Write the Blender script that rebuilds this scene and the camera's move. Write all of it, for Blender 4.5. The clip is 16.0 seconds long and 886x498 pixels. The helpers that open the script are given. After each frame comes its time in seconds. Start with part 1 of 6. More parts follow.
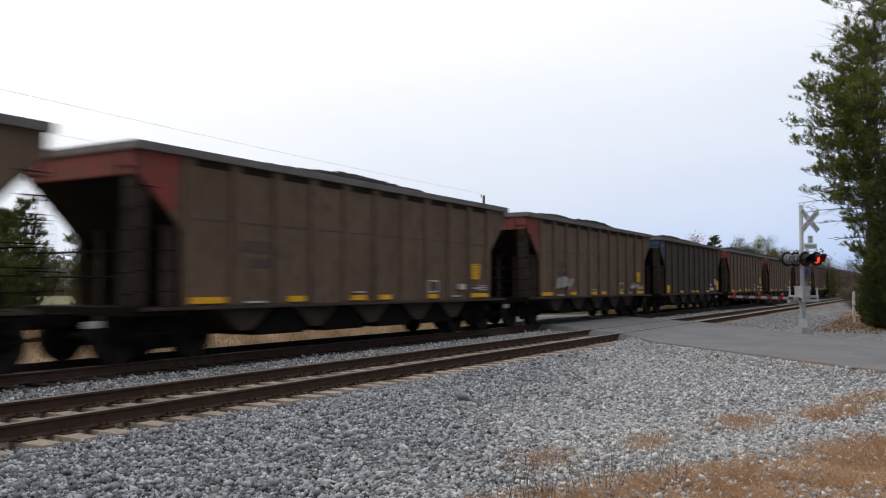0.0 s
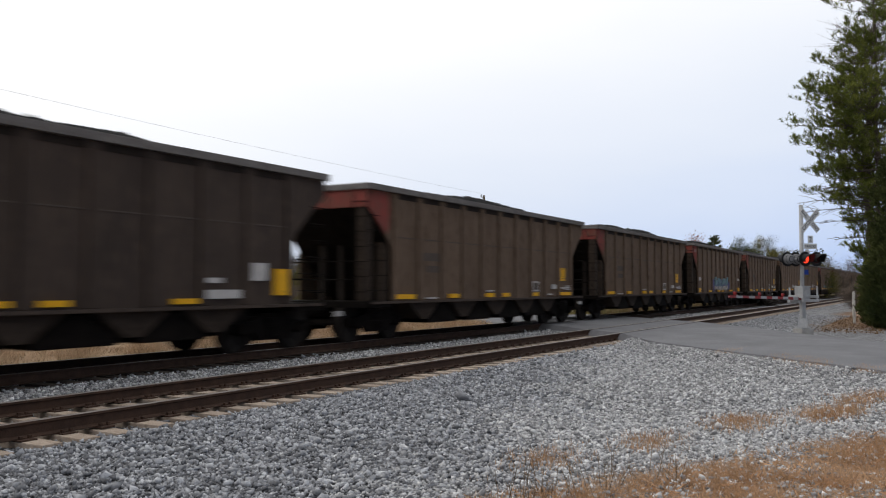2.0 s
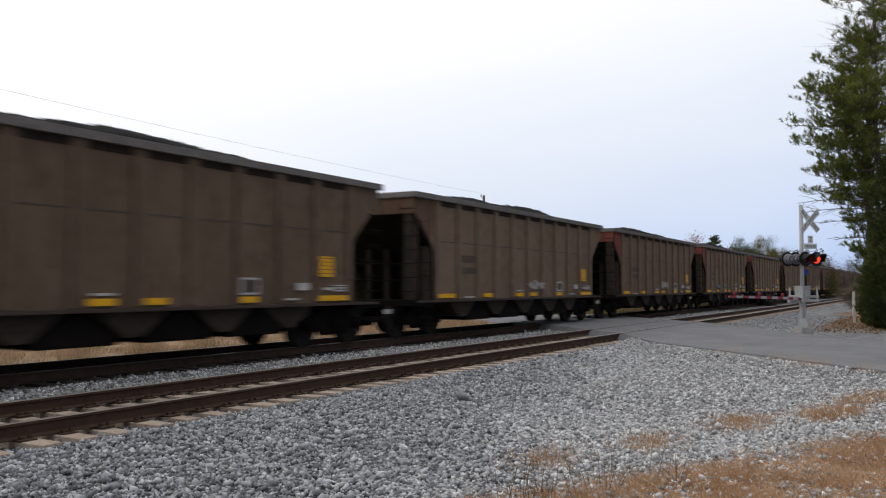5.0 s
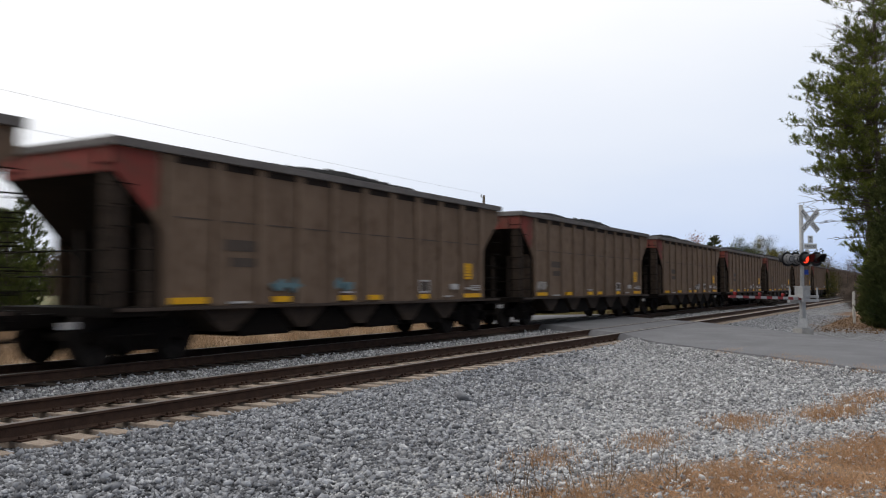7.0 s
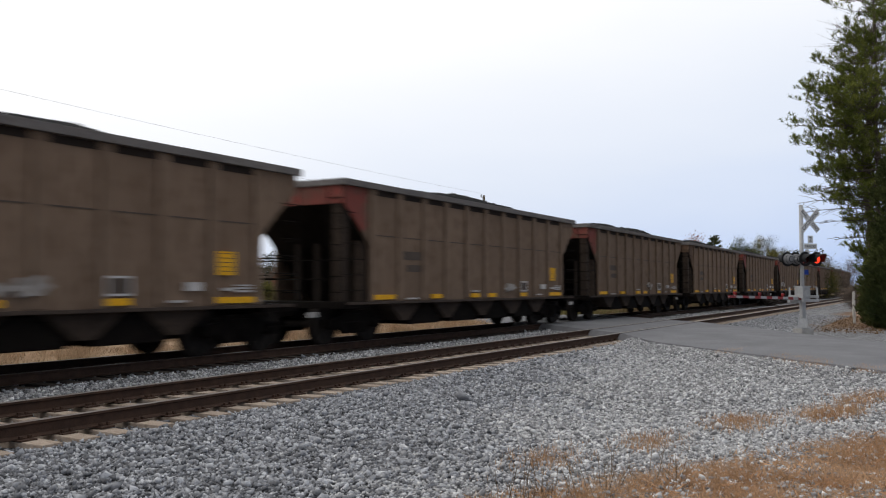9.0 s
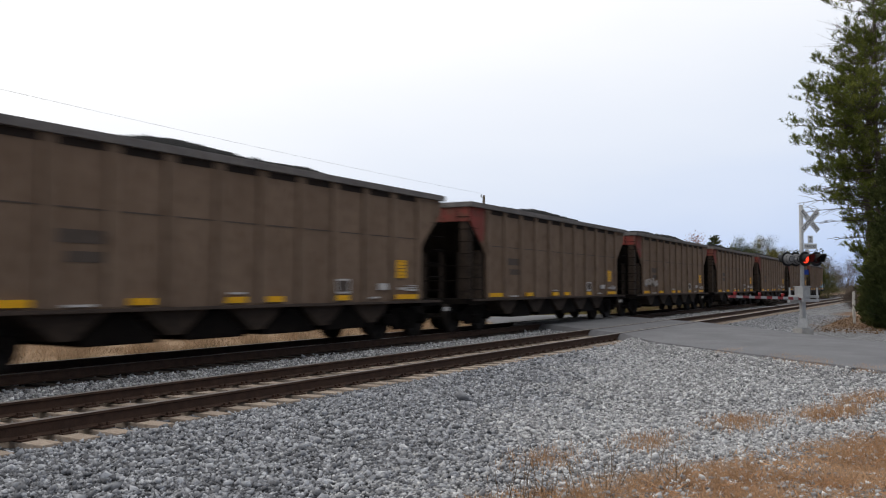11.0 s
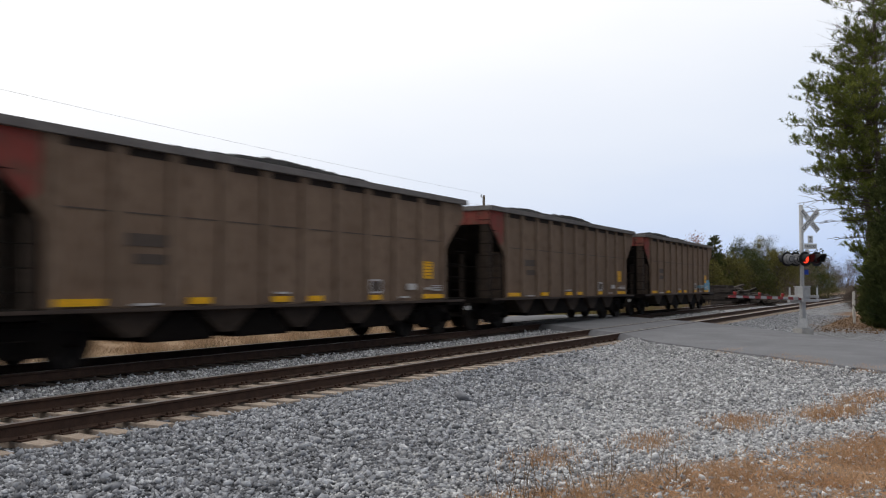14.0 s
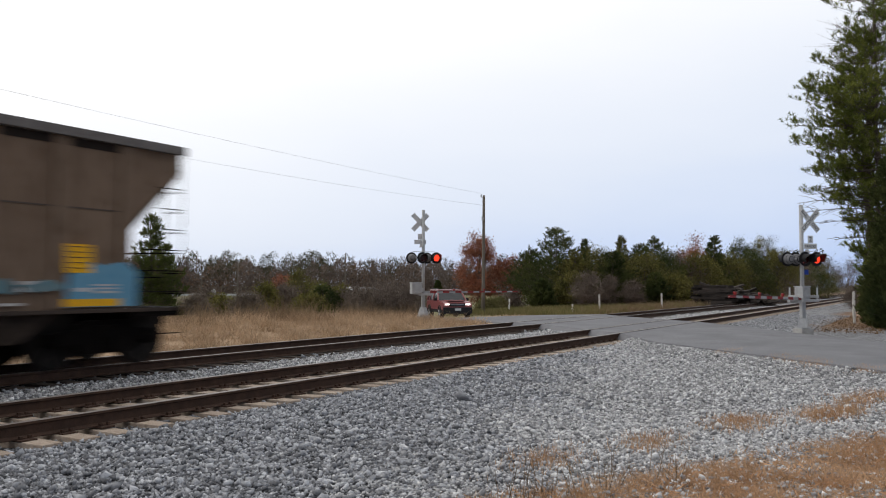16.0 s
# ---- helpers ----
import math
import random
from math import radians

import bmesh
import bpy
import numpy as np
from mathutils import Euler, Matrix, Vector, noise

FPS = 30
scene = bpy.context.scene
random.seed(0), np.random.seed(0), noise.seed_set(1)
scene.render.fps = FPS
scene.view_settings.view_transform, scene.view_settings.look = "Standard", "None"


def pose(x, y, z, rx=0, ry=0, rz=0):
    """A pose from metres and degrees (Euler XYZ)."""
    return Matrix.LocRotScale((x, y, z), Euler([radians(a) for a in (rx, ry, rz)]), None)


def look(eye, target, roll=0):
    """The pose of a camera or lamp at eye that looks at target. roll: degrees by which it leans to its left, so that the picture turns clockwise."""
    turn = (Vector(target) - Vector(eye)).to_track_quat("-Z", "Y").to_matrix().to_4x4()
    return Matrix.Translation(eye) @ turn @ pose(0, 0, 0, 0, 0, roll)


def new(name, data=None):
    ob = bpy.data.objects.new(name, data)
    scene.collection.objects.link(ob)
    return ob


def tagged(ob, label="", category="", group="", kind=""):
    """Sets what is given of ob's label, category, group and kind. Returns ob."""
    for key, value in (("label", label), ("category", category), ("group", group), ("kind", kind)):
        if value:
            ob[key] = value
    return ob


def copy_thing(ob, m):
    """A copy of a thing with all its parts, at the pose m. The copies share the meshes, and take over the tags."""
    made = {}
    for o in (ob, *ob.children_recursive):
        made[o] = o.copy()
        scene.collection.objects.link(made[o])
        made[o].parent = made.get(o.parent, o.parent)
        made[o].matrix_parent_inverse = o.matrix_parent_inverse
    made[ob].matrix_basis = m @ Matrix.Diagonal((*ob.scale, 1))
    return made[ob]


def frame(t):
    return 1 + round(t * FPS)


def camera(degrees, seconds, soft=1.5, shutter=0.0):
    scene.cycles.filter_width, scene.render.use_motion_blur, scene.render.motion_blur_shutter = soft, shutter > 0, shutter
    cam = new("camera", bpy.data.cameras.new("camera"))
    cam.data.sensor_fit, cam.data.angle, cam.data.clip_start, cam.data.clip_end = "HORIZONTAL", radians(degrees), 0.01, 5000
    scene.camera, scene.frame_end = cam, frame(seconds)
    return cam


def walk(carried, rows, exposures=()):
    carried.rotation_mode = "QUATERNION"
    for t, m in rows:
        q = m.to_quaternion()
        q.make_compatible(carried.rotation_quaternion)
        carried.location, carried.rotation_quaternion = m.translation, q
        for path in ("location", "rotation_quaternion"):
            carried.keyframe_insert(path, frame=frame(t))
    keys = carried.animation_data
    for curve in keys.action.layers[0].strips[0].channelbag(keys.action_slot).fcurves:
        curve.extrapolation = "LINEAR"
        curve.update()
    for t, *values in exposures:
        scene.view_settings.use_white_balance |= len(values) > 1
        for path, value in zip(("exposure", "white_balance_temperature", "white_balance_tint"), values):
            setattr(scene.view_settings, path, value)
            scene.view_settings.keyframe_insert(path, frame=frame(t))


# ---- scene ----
cam = camera(56.03, 16.0, soft=1.1, shutter=0.5)
EYE = Vector((0.0, 0.0, 1.397))
STAND = look(EYE, EYE + Vector((0.86255, 0.50401, 0.04443)), 0.085)
walk(cam, [(0.0, STAND), (16.0, STAND)], exposures=[(0.0, 0.0), (16.0, 0.0)])

# ---------------------------------------------------------------- plan
# x runs along the track, y away from the camera, z = 0 is the rail head
Y_NEAR, Y_FAR = 8.84, 13.32
PITCH, CAR_LEN = 16.16, 14.63
CARS = 23
R_WHEEL = 0.483


SLACK = [(0, 0.0), (8, 0.0), (9, -0.15), (11.5, -0.3), (12, 0.15), (13, 0.18), (14.5, 0.12), (16, -0.05)]


def tail_at(t):
    """Where the leading corner of the last car is at t seconds; slack: the couplings' small give and take."""
    run = 332.793 + t * (-20.7959 + t * (-0.00025 + t * -0.000938))
    return run + float(np.interp(t, [q[0] for q in SLACK], [q[1] for q in SLACK]))


# ---------------------------------------------------------------- sky and sun
world = bpy.data.worlds.new("overcast_sky")
scene.world = world
world.use_nodes = True
wn, wl = world.node_tree.nodes, world.node_tree.links
wn.clear()
w_out = wn.new("ShaderNodeOutputWorld")
w_bg = wn.new("ShaderNodeBackground")
w_sky = wn.new("ShaderNodeTexSky")
w_sky.sky_type = 'NISHITA'
w_sky.sun_disc = False
w_sky.sun_elevation, w_sky.sun_rotation = radians(37), radians(-23)
w_sky.dust_density = 3.0
w_tc = wn.new("ShaderNodeTexCoord")
w_sep = wn.new("ShaderNodeSeparateXYZ")
w_ramp = wn.new("ShaderNodeValToRGB")
w_ramp.color_ramp.elements[0].position, w_ramp.color_ramp.elements[0].color = 0.05, (0.50, 0.645, 0.955, 1)
w_ramp.color_ramp.elements[1].position, w_ramp.color_ramp.elements[1].color = 0.40, (1.10, 1.10, 1.11, 1)
e = w_ramp.color_ramp.elements.new(0.19)
e.color = (0.80, 0.865, 0.995, 1)
w_noise = wn.new("ShaderNodeTexNoise")
w_noise.inputs["Scale"].default_value, w_noise.inputs["Detail"].default_value = 1.6, 5
w_map = wn.new("ShaderNodeMapping")
w_map.inputs["Scale"].default_value = (1, 1, 4)
w_add = wn.new("ShaderNodeMath")
w_add.operation = 'MULTIPLY_ADD'
w_add.inputs[1].default_value, w_add.inputs[2].default_value = 0.12, -0.06
w_sum = wn.new("ShaderNodeMath")
w_side = wn.new("ShaderNodeMath")
w_side.operation = 'MULTIPLY_ADD'
w_side.inputs[1].default_value = 0.22
w_mix = wn.new("ShaderNodeMixRGB")
w_scale = wn.new("ShaderNodeMixRGB")
w_scale.blend_type = 'MULTIPLY'
w_scale.inputs[0].default_value = 1.0
w_scale.inputs[2].default_value = (0.09, 0.09, 0.09, 1)
w_mix.inputs[0].default_value = 0.93
wl.new(w_tc.outputs["Generated"], w_map.inputs[0])
wl.new(w_map.outputs[0], w_noise.inputs["Vector"])
wl.new(w_tc.outputs["Generated"], w_sep.inputs[0])
wl.new(w_noise.outputs["Fac"], w_add.inputs[0])
wl.new(w_sep.outputs["Y"], w_side.inputs[0])
wl.new(w_add.outputs[0], w_side.inputs[2])
wl.new(w_side.outputs[0], w_sum.inputs[0])
wl.new(w_sep.outputs["Z"], w_sum.inputs[1])
wl.new(w_sum.outputs[0], w_ramp.inputs[0])
wl.new(w_sky.outputs[0], w_scale.inputs[1])
wl.new(w_scale.outputs[0], w_mix.inputs[1])
wl.new(w_ramp.outputs[0], w_mix.inputs[2])
wl.new(w_mix.outputs[0], w_bg.inputs[0])
w_dot = wn.new("ShaderNodeVectorMath")
w_dot.operation = 'DOT_PRODUCT'
w_dot.inputs[1].default_value = (0.25, 0.9, 0.35)
w_side_of_sun = wn.new("ShaderNodeMapRange")
w_side_of_sun.inputs[1].default_value, w_side_of_sun.inputs[2].default_value = -0.9, 0.35
w_side_of_sun.inputs[3].default_value, w_side_of_sun.inputs[4].default_value = 0.35, 1.0
wl.new(w_tc.outputs["Generated"], w_dot.inputs[0])
wl.new(w_dot.outputs["Value"], w_side_of_sun.inputs[0])
wl.new(w_side_of_sun.outputs[0], w_bg.inputs[1])
wl.new(w_bg.outputs[0], w_out.inputs[0])

sun = new("sun", bpy.data.lights.new("sun", 'SUN'))
sun.data.energy, sun.data.angle, sun.data.color = 0.6, radians(25), (1.0, 0.96, 0.9)
sun.matrix_world = look((-18, 42, 34), (0, 0, 0))


# ---------------------------------------------------------------- materials
def mat(name, a, b, scale=3.0, rough=0.85, metal=0.0, bump=0.3, fine=40.0, c=None, stretch=(1, 1, 1), space="Object",
        spread=0.0, contrast=(0.35, 0.65), dist=0.02, spec=0.25):
    """Two colours mixed by a coarse noise, darkened or tinted to c by a second one, with a fine bump; spread: brightness from piece to piece."""
    m = bpy.data.materials.new(name)
    m.use_nodes = True
    n, l = m.node_tree.nodes, m.node_tree.links
    bsdf = n["Principled BSDF"]
    tc = n.new("ShaderNodeTexCoord")
    mp = n.new("ShaderNodeMapping")
    mp.inputs["Scale"].default_value = stretch
    info = n.new("ShaderNodeObjectInfo")
    off = n.new("ShaderNodeVectorMath")
    off.operation = 'MULTIPLY_ADD'
    off.inputs[1].default_value = (0, 0, 0) if space == "World" else (37, 19, 53)
    if space == "World":
        geo = n.new("ShaderNodeNewGeometry")
        src = geo.outputs["Position"]
    else:
        src = tc.outputs[space]
    l.new(info.outputs["Random"], off.inputs[0])
    l.new(src, off.inputs[2])
    l.new(off.outputs[0], mp.inputs[0])
    n1 = n.new("ShaderNodeTexNoise")
    n1.inputs["Scale"].default_value, n1.inputs["Detail"].default_value = scale, 6
    n1.inputs["Roughness"].default_value = 0.65
    l.new(mp.outputs[0], n1.inputs["Vector"])
    rmp = n.new("ShaderNodeMapRange")
    rmp.inputs[1].default_value, rmp.inputs[2].default_value = contrast
    l.new(n1.outputs["Fac"], rmp.inputs[0])
    mix = n.new("ShaderNodeMixRGB")
    mix.inputs[1].default_value, mix.inputs[2].default_value = (*a, 1), (*b, 1)
    l.new(rmp.outputs[0], mix.inputs[0])
    col = mix.outputs[0]
    n2 = n.new("ShaderNodeTexNoise")
    n2.inputs["Scale"].default_value, n2.inputs["Detail"].default_value = fine, 4
    l.new(mp.outputs[0], n2.inputs["Vector"])
    if c:
        r2 = n.new("ShaderNodeMapRange")
        r2.inputs[1].default_value, r2.inputs[2].default_value = 0.5, 0.72
        l.new(n2.outputs["Fac"], r2.inputs[0])
        mix2 = n.new("ShaderNodeMixRGB")
        mix2.inputs[2].default_value = (*c, 1)
        l.new(r2.outputs[0], mix2.inputs[0])
        l.new(col, mix2.inputs[1])
        col = mix2.outputs[0]
    if spread:
        geo2 = n.new("ShaderNodeNewGeometry")
        tot = n.new("ShaderNodeMath")
        l.new(geo2.outputs["Random Per Island"], tot.inputs[0])
        l.new(info.outputs["Random"], tot.inputs[1])
        fr = n.new("ShaderNodeMath")
        fr.operation = 'FRACT'
        l.new(tot.outputs[0], fr.inputs[0])
        mr = n.new("ShaderNodeMapRange")
        mr.inputs[3].default_value, mr.inputs[4].default_value = 1 - spread, 1 + spread
        l.new(fr.outputs[0], mr.inputs[0])
        mul = n.new("ShaderNodeVectorMath")
        mul.operation = 'SCALE'
        l.new(col, mul.inputs[0])
        l.new(mr.outputs[0], mul.inputs["Scale"])
        col = mul.outputs[0]
    l.new(col, bsdf.inputs["Base Color"])
    bsdf.inputs["Roughness"].default_value, bsdf.inputs["Metallic"].default_value = rough, metal
    bsdf.inputs["Specular IOR Level"].default_value = spec
    if bump:
        bp = n.new("ShaderNodeBump")
        bp.inputs["Strength"].default_value, bp.inputs["Distance"].default_value = bump, dist
        l.new(n2.outputs["Fac"], bp.inputs["Height"])
        l.new(bp.outputs[0], bsdf.inputs["Normal"])
    return m


def glow(name, colour, strength):
    m = mat(name, colour, colour, rough=0.4, bump=0)
    b = m.node_tree.nodes["Principled BSDF"]
    b.inputs["Emission Color"].default_value = (*colour, 1)
    b.inputs["Emission Strength"].default_value = strength
    return m


def leafy(m, share=0.4):
    """Thin leaves let part of the light through."""
    n, l = m.node_tree.nodes, m.node_tree.links
    bsdf = n["Principled BSDF"]
    bsdf.inputs["Specular IOR Level"].default_value = 0.15
    tl = n.new("ShaderNodeBsdfTranslucent")
    src = bsdf.inputs["Base Color"].links[0].from_socket
    l.new(src, tl.inputs[0])
    mix = n.new("ShaderNodeMixShader")
    mix.inputs[0].default_value = share
    l.new(bsdf.outputs[0], mix.inputs[1])
    l.new(tl.outputs[0], mix.inputs[2])
    l.new(mix.outputs[0], n["Material Output"].inputs[0])


M = {}
M["car"] = mat("weathered_car_steel", (0.165, 0.112, 0.076), (0.215, 0.150, 0.104), 1.1, 0.8, bump=0.1, fine=9, c=(0.120, 0.076, 0.048), stretch=(1, 1, 0.35), spread=0.06)
M["car_old"] = mat("darker_car_steel", (0.100, 0.058, 0.037), (0.135, 0.082, 0.054), 1.1, 0.8, bump=0.1, fine=9, c=(0.068, 0.038, 0.024), stretch=(1, 1, 0.35), spread=0.06)
M["car_mid"] = mat("brown_car_steel", (0.126, 0.084, 0.056), (0.168, 0.116, 0.080), 1.1, 0.8, bump=0.1, fine=9, c=(0.088, 0.054, 0.034), stretch=(1, 1, 0.35), spread=0.06)
M["rib"] = mat("paler_rib_steel", (0.180, 0.124, 0.085), (0.228, 0.162, 0.114), 1.4, 0.8, bump=0.1, fine=9, c=(0.130, 0.086, 0.056), stretch=(1, 1, 0.35), spread=0.06)
M["bay"] = mat("dark_hopper_steel", (0.036, 0.025, 0.018), (0.062, 0.043, 0.031), 1.6, 0.85, bump=0.1, fine=9, c=(0.022, 0.016, 0.012))
# Darkened steel: shade below slope sheets and top rail is in the colour.
M["end"] = mat("shaded_end_steel", (0.018, 0.013, 0.010), (0.030, 0.021, 0.016), 1.6, 0.85, bump=0.1, fine=9)
M["car_dark"] = mat("dark_car_steel", (0.042, 0.030, 0.024), (0.068, 0.048, 0.037), 1.2, 0.75, bump=0.1, fine=9, c=(0.085, 0.060, 0.045), stretch=(1, 1, 0.35), spread=0.1)
M["red"] = mat("faded_red_paint", (0.27, 0.052, 0.042), (0.175, 0.058, 0.043), 1.3, 0.75, bump=0.1, fine=4, c=(0.13, 0.072, 0.05))
M["blue"] = mat("faded_blue_paint", (0.05, 0.10, 0.17), (0.04, 0.06, 0.10), 1.6, 0.75, bump=0.1, fine=9, c=(0.06, 0.05, 0.045))
M["chord"] = mat("grey_dusty_steel", (0.14, 0.13, 0.125), (0.20, 0.185, 0.175), 2.0, 0.75, bump=0.1, fine=12, c=(0.10, 0.085, 0.075))
# Near-black: shade under the floor and slope sheets is put into the colour.
M["under"] = mat("shaded_underframe_steel", (0.007, 0.0055, 0.005), (0.014, 0.011, 0.009), 3.0, 0.8, bump=0.15, fine=20, spec=0.06)
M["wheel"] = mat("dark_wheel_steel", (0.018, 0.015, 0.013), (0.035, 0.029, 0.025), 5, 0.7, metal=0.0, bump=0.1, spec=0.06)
M["coal"] = mat("black_coal", (0.007, 0.007, 0.008), (0.020, 0.020, 0.020), 8, 0.8, bump=0.8, fine=14, dist=0.08, spec=0.06)
M["yellow"] = mat("yellow_reflective_paint", (0.95, 0.50, 0.008), (0.82, 0.41, 0.010), 5, 0.6, bump=0.05, c=(0.50, 0.30, 0.03))
M["white"] = mat("white_stencil_paint", (0.62, 0.60, 0.58), (0.45, 0.43, 0.41), 5, 0.7, bump=0.05)
M["pale_spray"] = mat("thin_pale_spray_paint", (0.30, 0.275, 0.25), (0.42, 0.40, 0.38), 3, 0.75, bump=0.05, c=(0.22, 0.18, 0.15))
M["teal"] = mat("teal_spray_paint", (0.10, 0.19, 0.22), (0.16, 0.24, 0.26), 4, 0.7, bump=0.05)
M["sky_blue"] = mat("blue_spray_paint", (0.11, 0.30, 0.44), (0.16, 0.34, 0.46), 4, 0.7, bump=0.05)
M["violet"] = mat("violet_spray_paint", (0.07, 0.06, 0.15), (0.10, 0.10, 0.22), 4, 0.7, bump=0.05)
M["black"] = mat("black_stencil_paint", (0.078, 0.060, 0.048), (0.095, 0.074, 0.060), 4, 0.7, bump=0.05)
M["rail"] = mat("rusty_rail_web", (0.048, 0.027, 0.018), (0.080, 0.045, 0.030), 6, 0.85, bump=0.25, fine=60, c=(0.05, 0.03, 0.022))
M["rail_top"] = mat("worn_rail_head", (0.30, 0.27, 0.25), (0.22, 0.18, 0.16), 3, 0.42, metal=0.8, bump=0.05)
M["tie"] = mat("weathered_tie_wood", (0.50, 0.41, 0.33), (0.38, 0.30, 0.235), 5, 0.9, bump=0.5, fine=30, stretch=(4, 0.5, 1), c=(0.26, 0.19, 0.14), spread=0.2)
M["tie_dark"] = mat("creosoted_tie_wood", (0.05, 0.04, 0.034), (0.10, 0.08, 0.066), 5, 0.9, bump=0.5, fine=30, stretch=(4, 0.5, 1), spread=0.3)
M["old_tie"] = mat("weathered_old_tie_wood", (0.036, 0.030, 0.027), (0.085, 0.070, 0.060), 4, 0.9, bump=0.5, fine=30, stretch=(0.5, 4, 4), spread=0.6)
M["stone"] = mat("crushed_grey_stone", (0.30, 0.30, 0.31), (0.62, 0.615, 0.61), 9, 0.9, bump=0.3, fine=60, spread=0.5, space="World", dist=0.005)
M["stone_dark"] = mat("dark_blue_grey_stone", (0.20, 0.205, 0.222), (0.46, 0.465, 0.48), 9, 0.9, bump=0.3, fine=60, spread=0.6, space="World", dist=0.005)
M["asphalt"] = mat("worn_grey_asphalt", (0.155, 0.155, 0.165), (0.21, 0.21, 0.22), 0.7, 0.9, bump=0.4, fine=90, c=(0.13, 0.13, 0.135), space="World", dist=0.006)
M["rubber"] = mat("black_crossing_rubber", (0.03, 0.03, 0.03), (0.05, 0.048, 0.045), 4, 0.8, bump=0.2)
M["galv"] = mat("galvanised_steel", (0.34, 0.345, 0.35), (0.46, 0.465, 0.47), 4, 0.55, metal=0.2, bump=0.08, c=(0.33, 0.33, 0.33))
M["sign"] = mat("white_sign_sheeting", (0.70, 0.71, 0.71), (0.60, 0.61, 0.61), 3, 0.5, bump=0.03)
M["sheet"] = mat("bare_aluminium_sheet", (0.66, 0.67, 0.68), (0.52, 0.53, 0.54), 3, 0.5, metal=0.0, bump=0.03)
M["housing"] = mat("dull_grey_housing", (0.13, 0.13, 0.135), (0.20, 0.20, 0.205), 4, 0.5, bump=0.05)
M["ink"] = mat("black_lettering", (0.02, 0.02, 0.02), (0.03, 0.03, 0.03), 3, 0.5, bump=0)
M["lampblack"] = mat("matt_black_paint", (0.012, 0.012, 0.013), (0.022, 0.022, 0.023), 4, 0.6, bump=0.05)
M["lens_off"] = mat("dark_red_lens", (0.045, 0.008, 0.006), (0.03, 0.006, 0.005), 20, 0.2, bump=0.1, spec=0.5)
M["lens_on"] = glow("lit_red_lens", (1.0, 0.05, 0.02), 1.5)
M["gate_red"] = mat("red_reflective_tape", (0.28, 0.025, 0.025), (0.22, 0.025, 0.025), 5, 0.5, bump=0.03)
M["sign_blue"] = mat("blue_sign_sheeting", (0.02, 0.06, 0.33), (0.02, 0.05, 0.26), 5, 0.5, bump=0.03)
M["concrete"] = mat("pale_concrete", (0.42, 0.41, 0.39), (0.30, 0.29, 0.27), 4, 0.9, bump=0.3)
M["pole"] = mat("grey_pole_wood", (0.13, 0.11, 0.09), (0.20, 0.17, 0.14), 3, 0.9, bump=0.4, stretch=(6, 6, 0.4))
M["post"] = mat("flaking_white_post_paint", (0.72, 0.71, 0.68), (0.58, 0.56, 0.52), 6, 0.8, bump=0.2, c=(0.30, 0.26, 0.22))
M["bark"] = mat("grey_brown_bark", (0.085, 0.068, 0.055), (0.14, 0.115, 0.095), 8, 0.95, bump=0.8, stretch=(3, 3, 0.6))
M["pine"] = mat("pine_needles", (0.100, 0.132, 0.028), (0.225, 0.245, 0.052), 0.9, 0.8, bump=0, spread=0.35, space="World")
# Darker copy of the pine needles, with their backlit shade in the colour.
M["young_pine"] = mat("backlit_pine_needles", (0.060, 0.084, 0.024), (0.145, 0.168, 0.044), 0.9, 0.8, bump=0, spread=0.3, space="World")
M["cedar"] = mat("cedar_foliage", (0.036, 0.052, 0.019), (0.112, 0.122, 0.040), 0.55, 0.85, bump=0, spread=0.22, space="World")
M["olive"] = mat("olive_foliage", (0.082, 0.086, 0.026), (0.205, 0.178, 0.055), 0.7, 0.85, bump=0, spread=0.5, space="World")
M["russet"] = mat("russet_leaves", (0.26, 0.095, 0.058), (0.34, 0.150, 0.090), 0.6, 0.85, bump=0, spread=0.35, space="World")
M["twig"] = mat("bare_grey_twigs", (0.135, 0.104, 0.084), (0.200, 0.158, 0.128), 0.6, 0.9, bump=0, spread=0.3, space="World")
M["straw"] = mat("dry_straw_grass", (0.43, 0.255, 0.140), (0.60, 0.405, 0.255), 1.0, 0.9, bump=0, spread=0.35, space="World")
M["bank"] = mat("matted_pale_grass", (0.33, 0.225, 0.135), (0.54, 0.40, 0.27), 0.8, 0.9, bump=0, spread=0.35, space="World")
M["weed"] = mat("dry_brown_weeds", (0.19, 0.132, 0.080), (0.29, 0.208, 0.128), 0.8, 0.9, bump=0, spread=0.35, space="World")
M["green"] = mat("dull_green_grass", (0.135, 0.135, 0.05), (0.21, 0.175, 0.085), 0.5, 0.9, bump=0, spread=0.3, space="World")
# Grey-brown autumn foliage, lightened so that distance haze is in the colour.
M["far"] = mat("distant_autumn_foliage", (0.120, 0.096, 0.076), (0.215, 0.135, 0.090), 0.035, 0.9, bump=0, spread=0.2, space="World", contrast=(0.4, 0.6))
M["far_pine"] = mat("distant_pine_foliage", (0.052, 0.060, 0.040), (0.098, 0.092, 0.058), 0.06, 0.9, bump=0, spread=0.2, space="World")
M["far_bare"] = mat("distant_bare_branches", (0.118, 0.094, 0.082), (0.180, 0.140, 0.118), 0.05, 0.9, bump=0, spread=0.18, space="World")
M["suv_red"] = mat("dusty_red_car_paint", (0.30, 0.085, 0.085), (0.25, 0.07, 0.07), 2, 0.32, bump=0, spec=0.5)
# Body red made paler: the roof's sky reflection is put into the colour.
M["suv_roof"] = mat("sky_paled_car_roof", (0.40, 0.24, 0.235), (0.34, 0.19, 0.19), 2, 0.3, bump=0, spec=0.5)
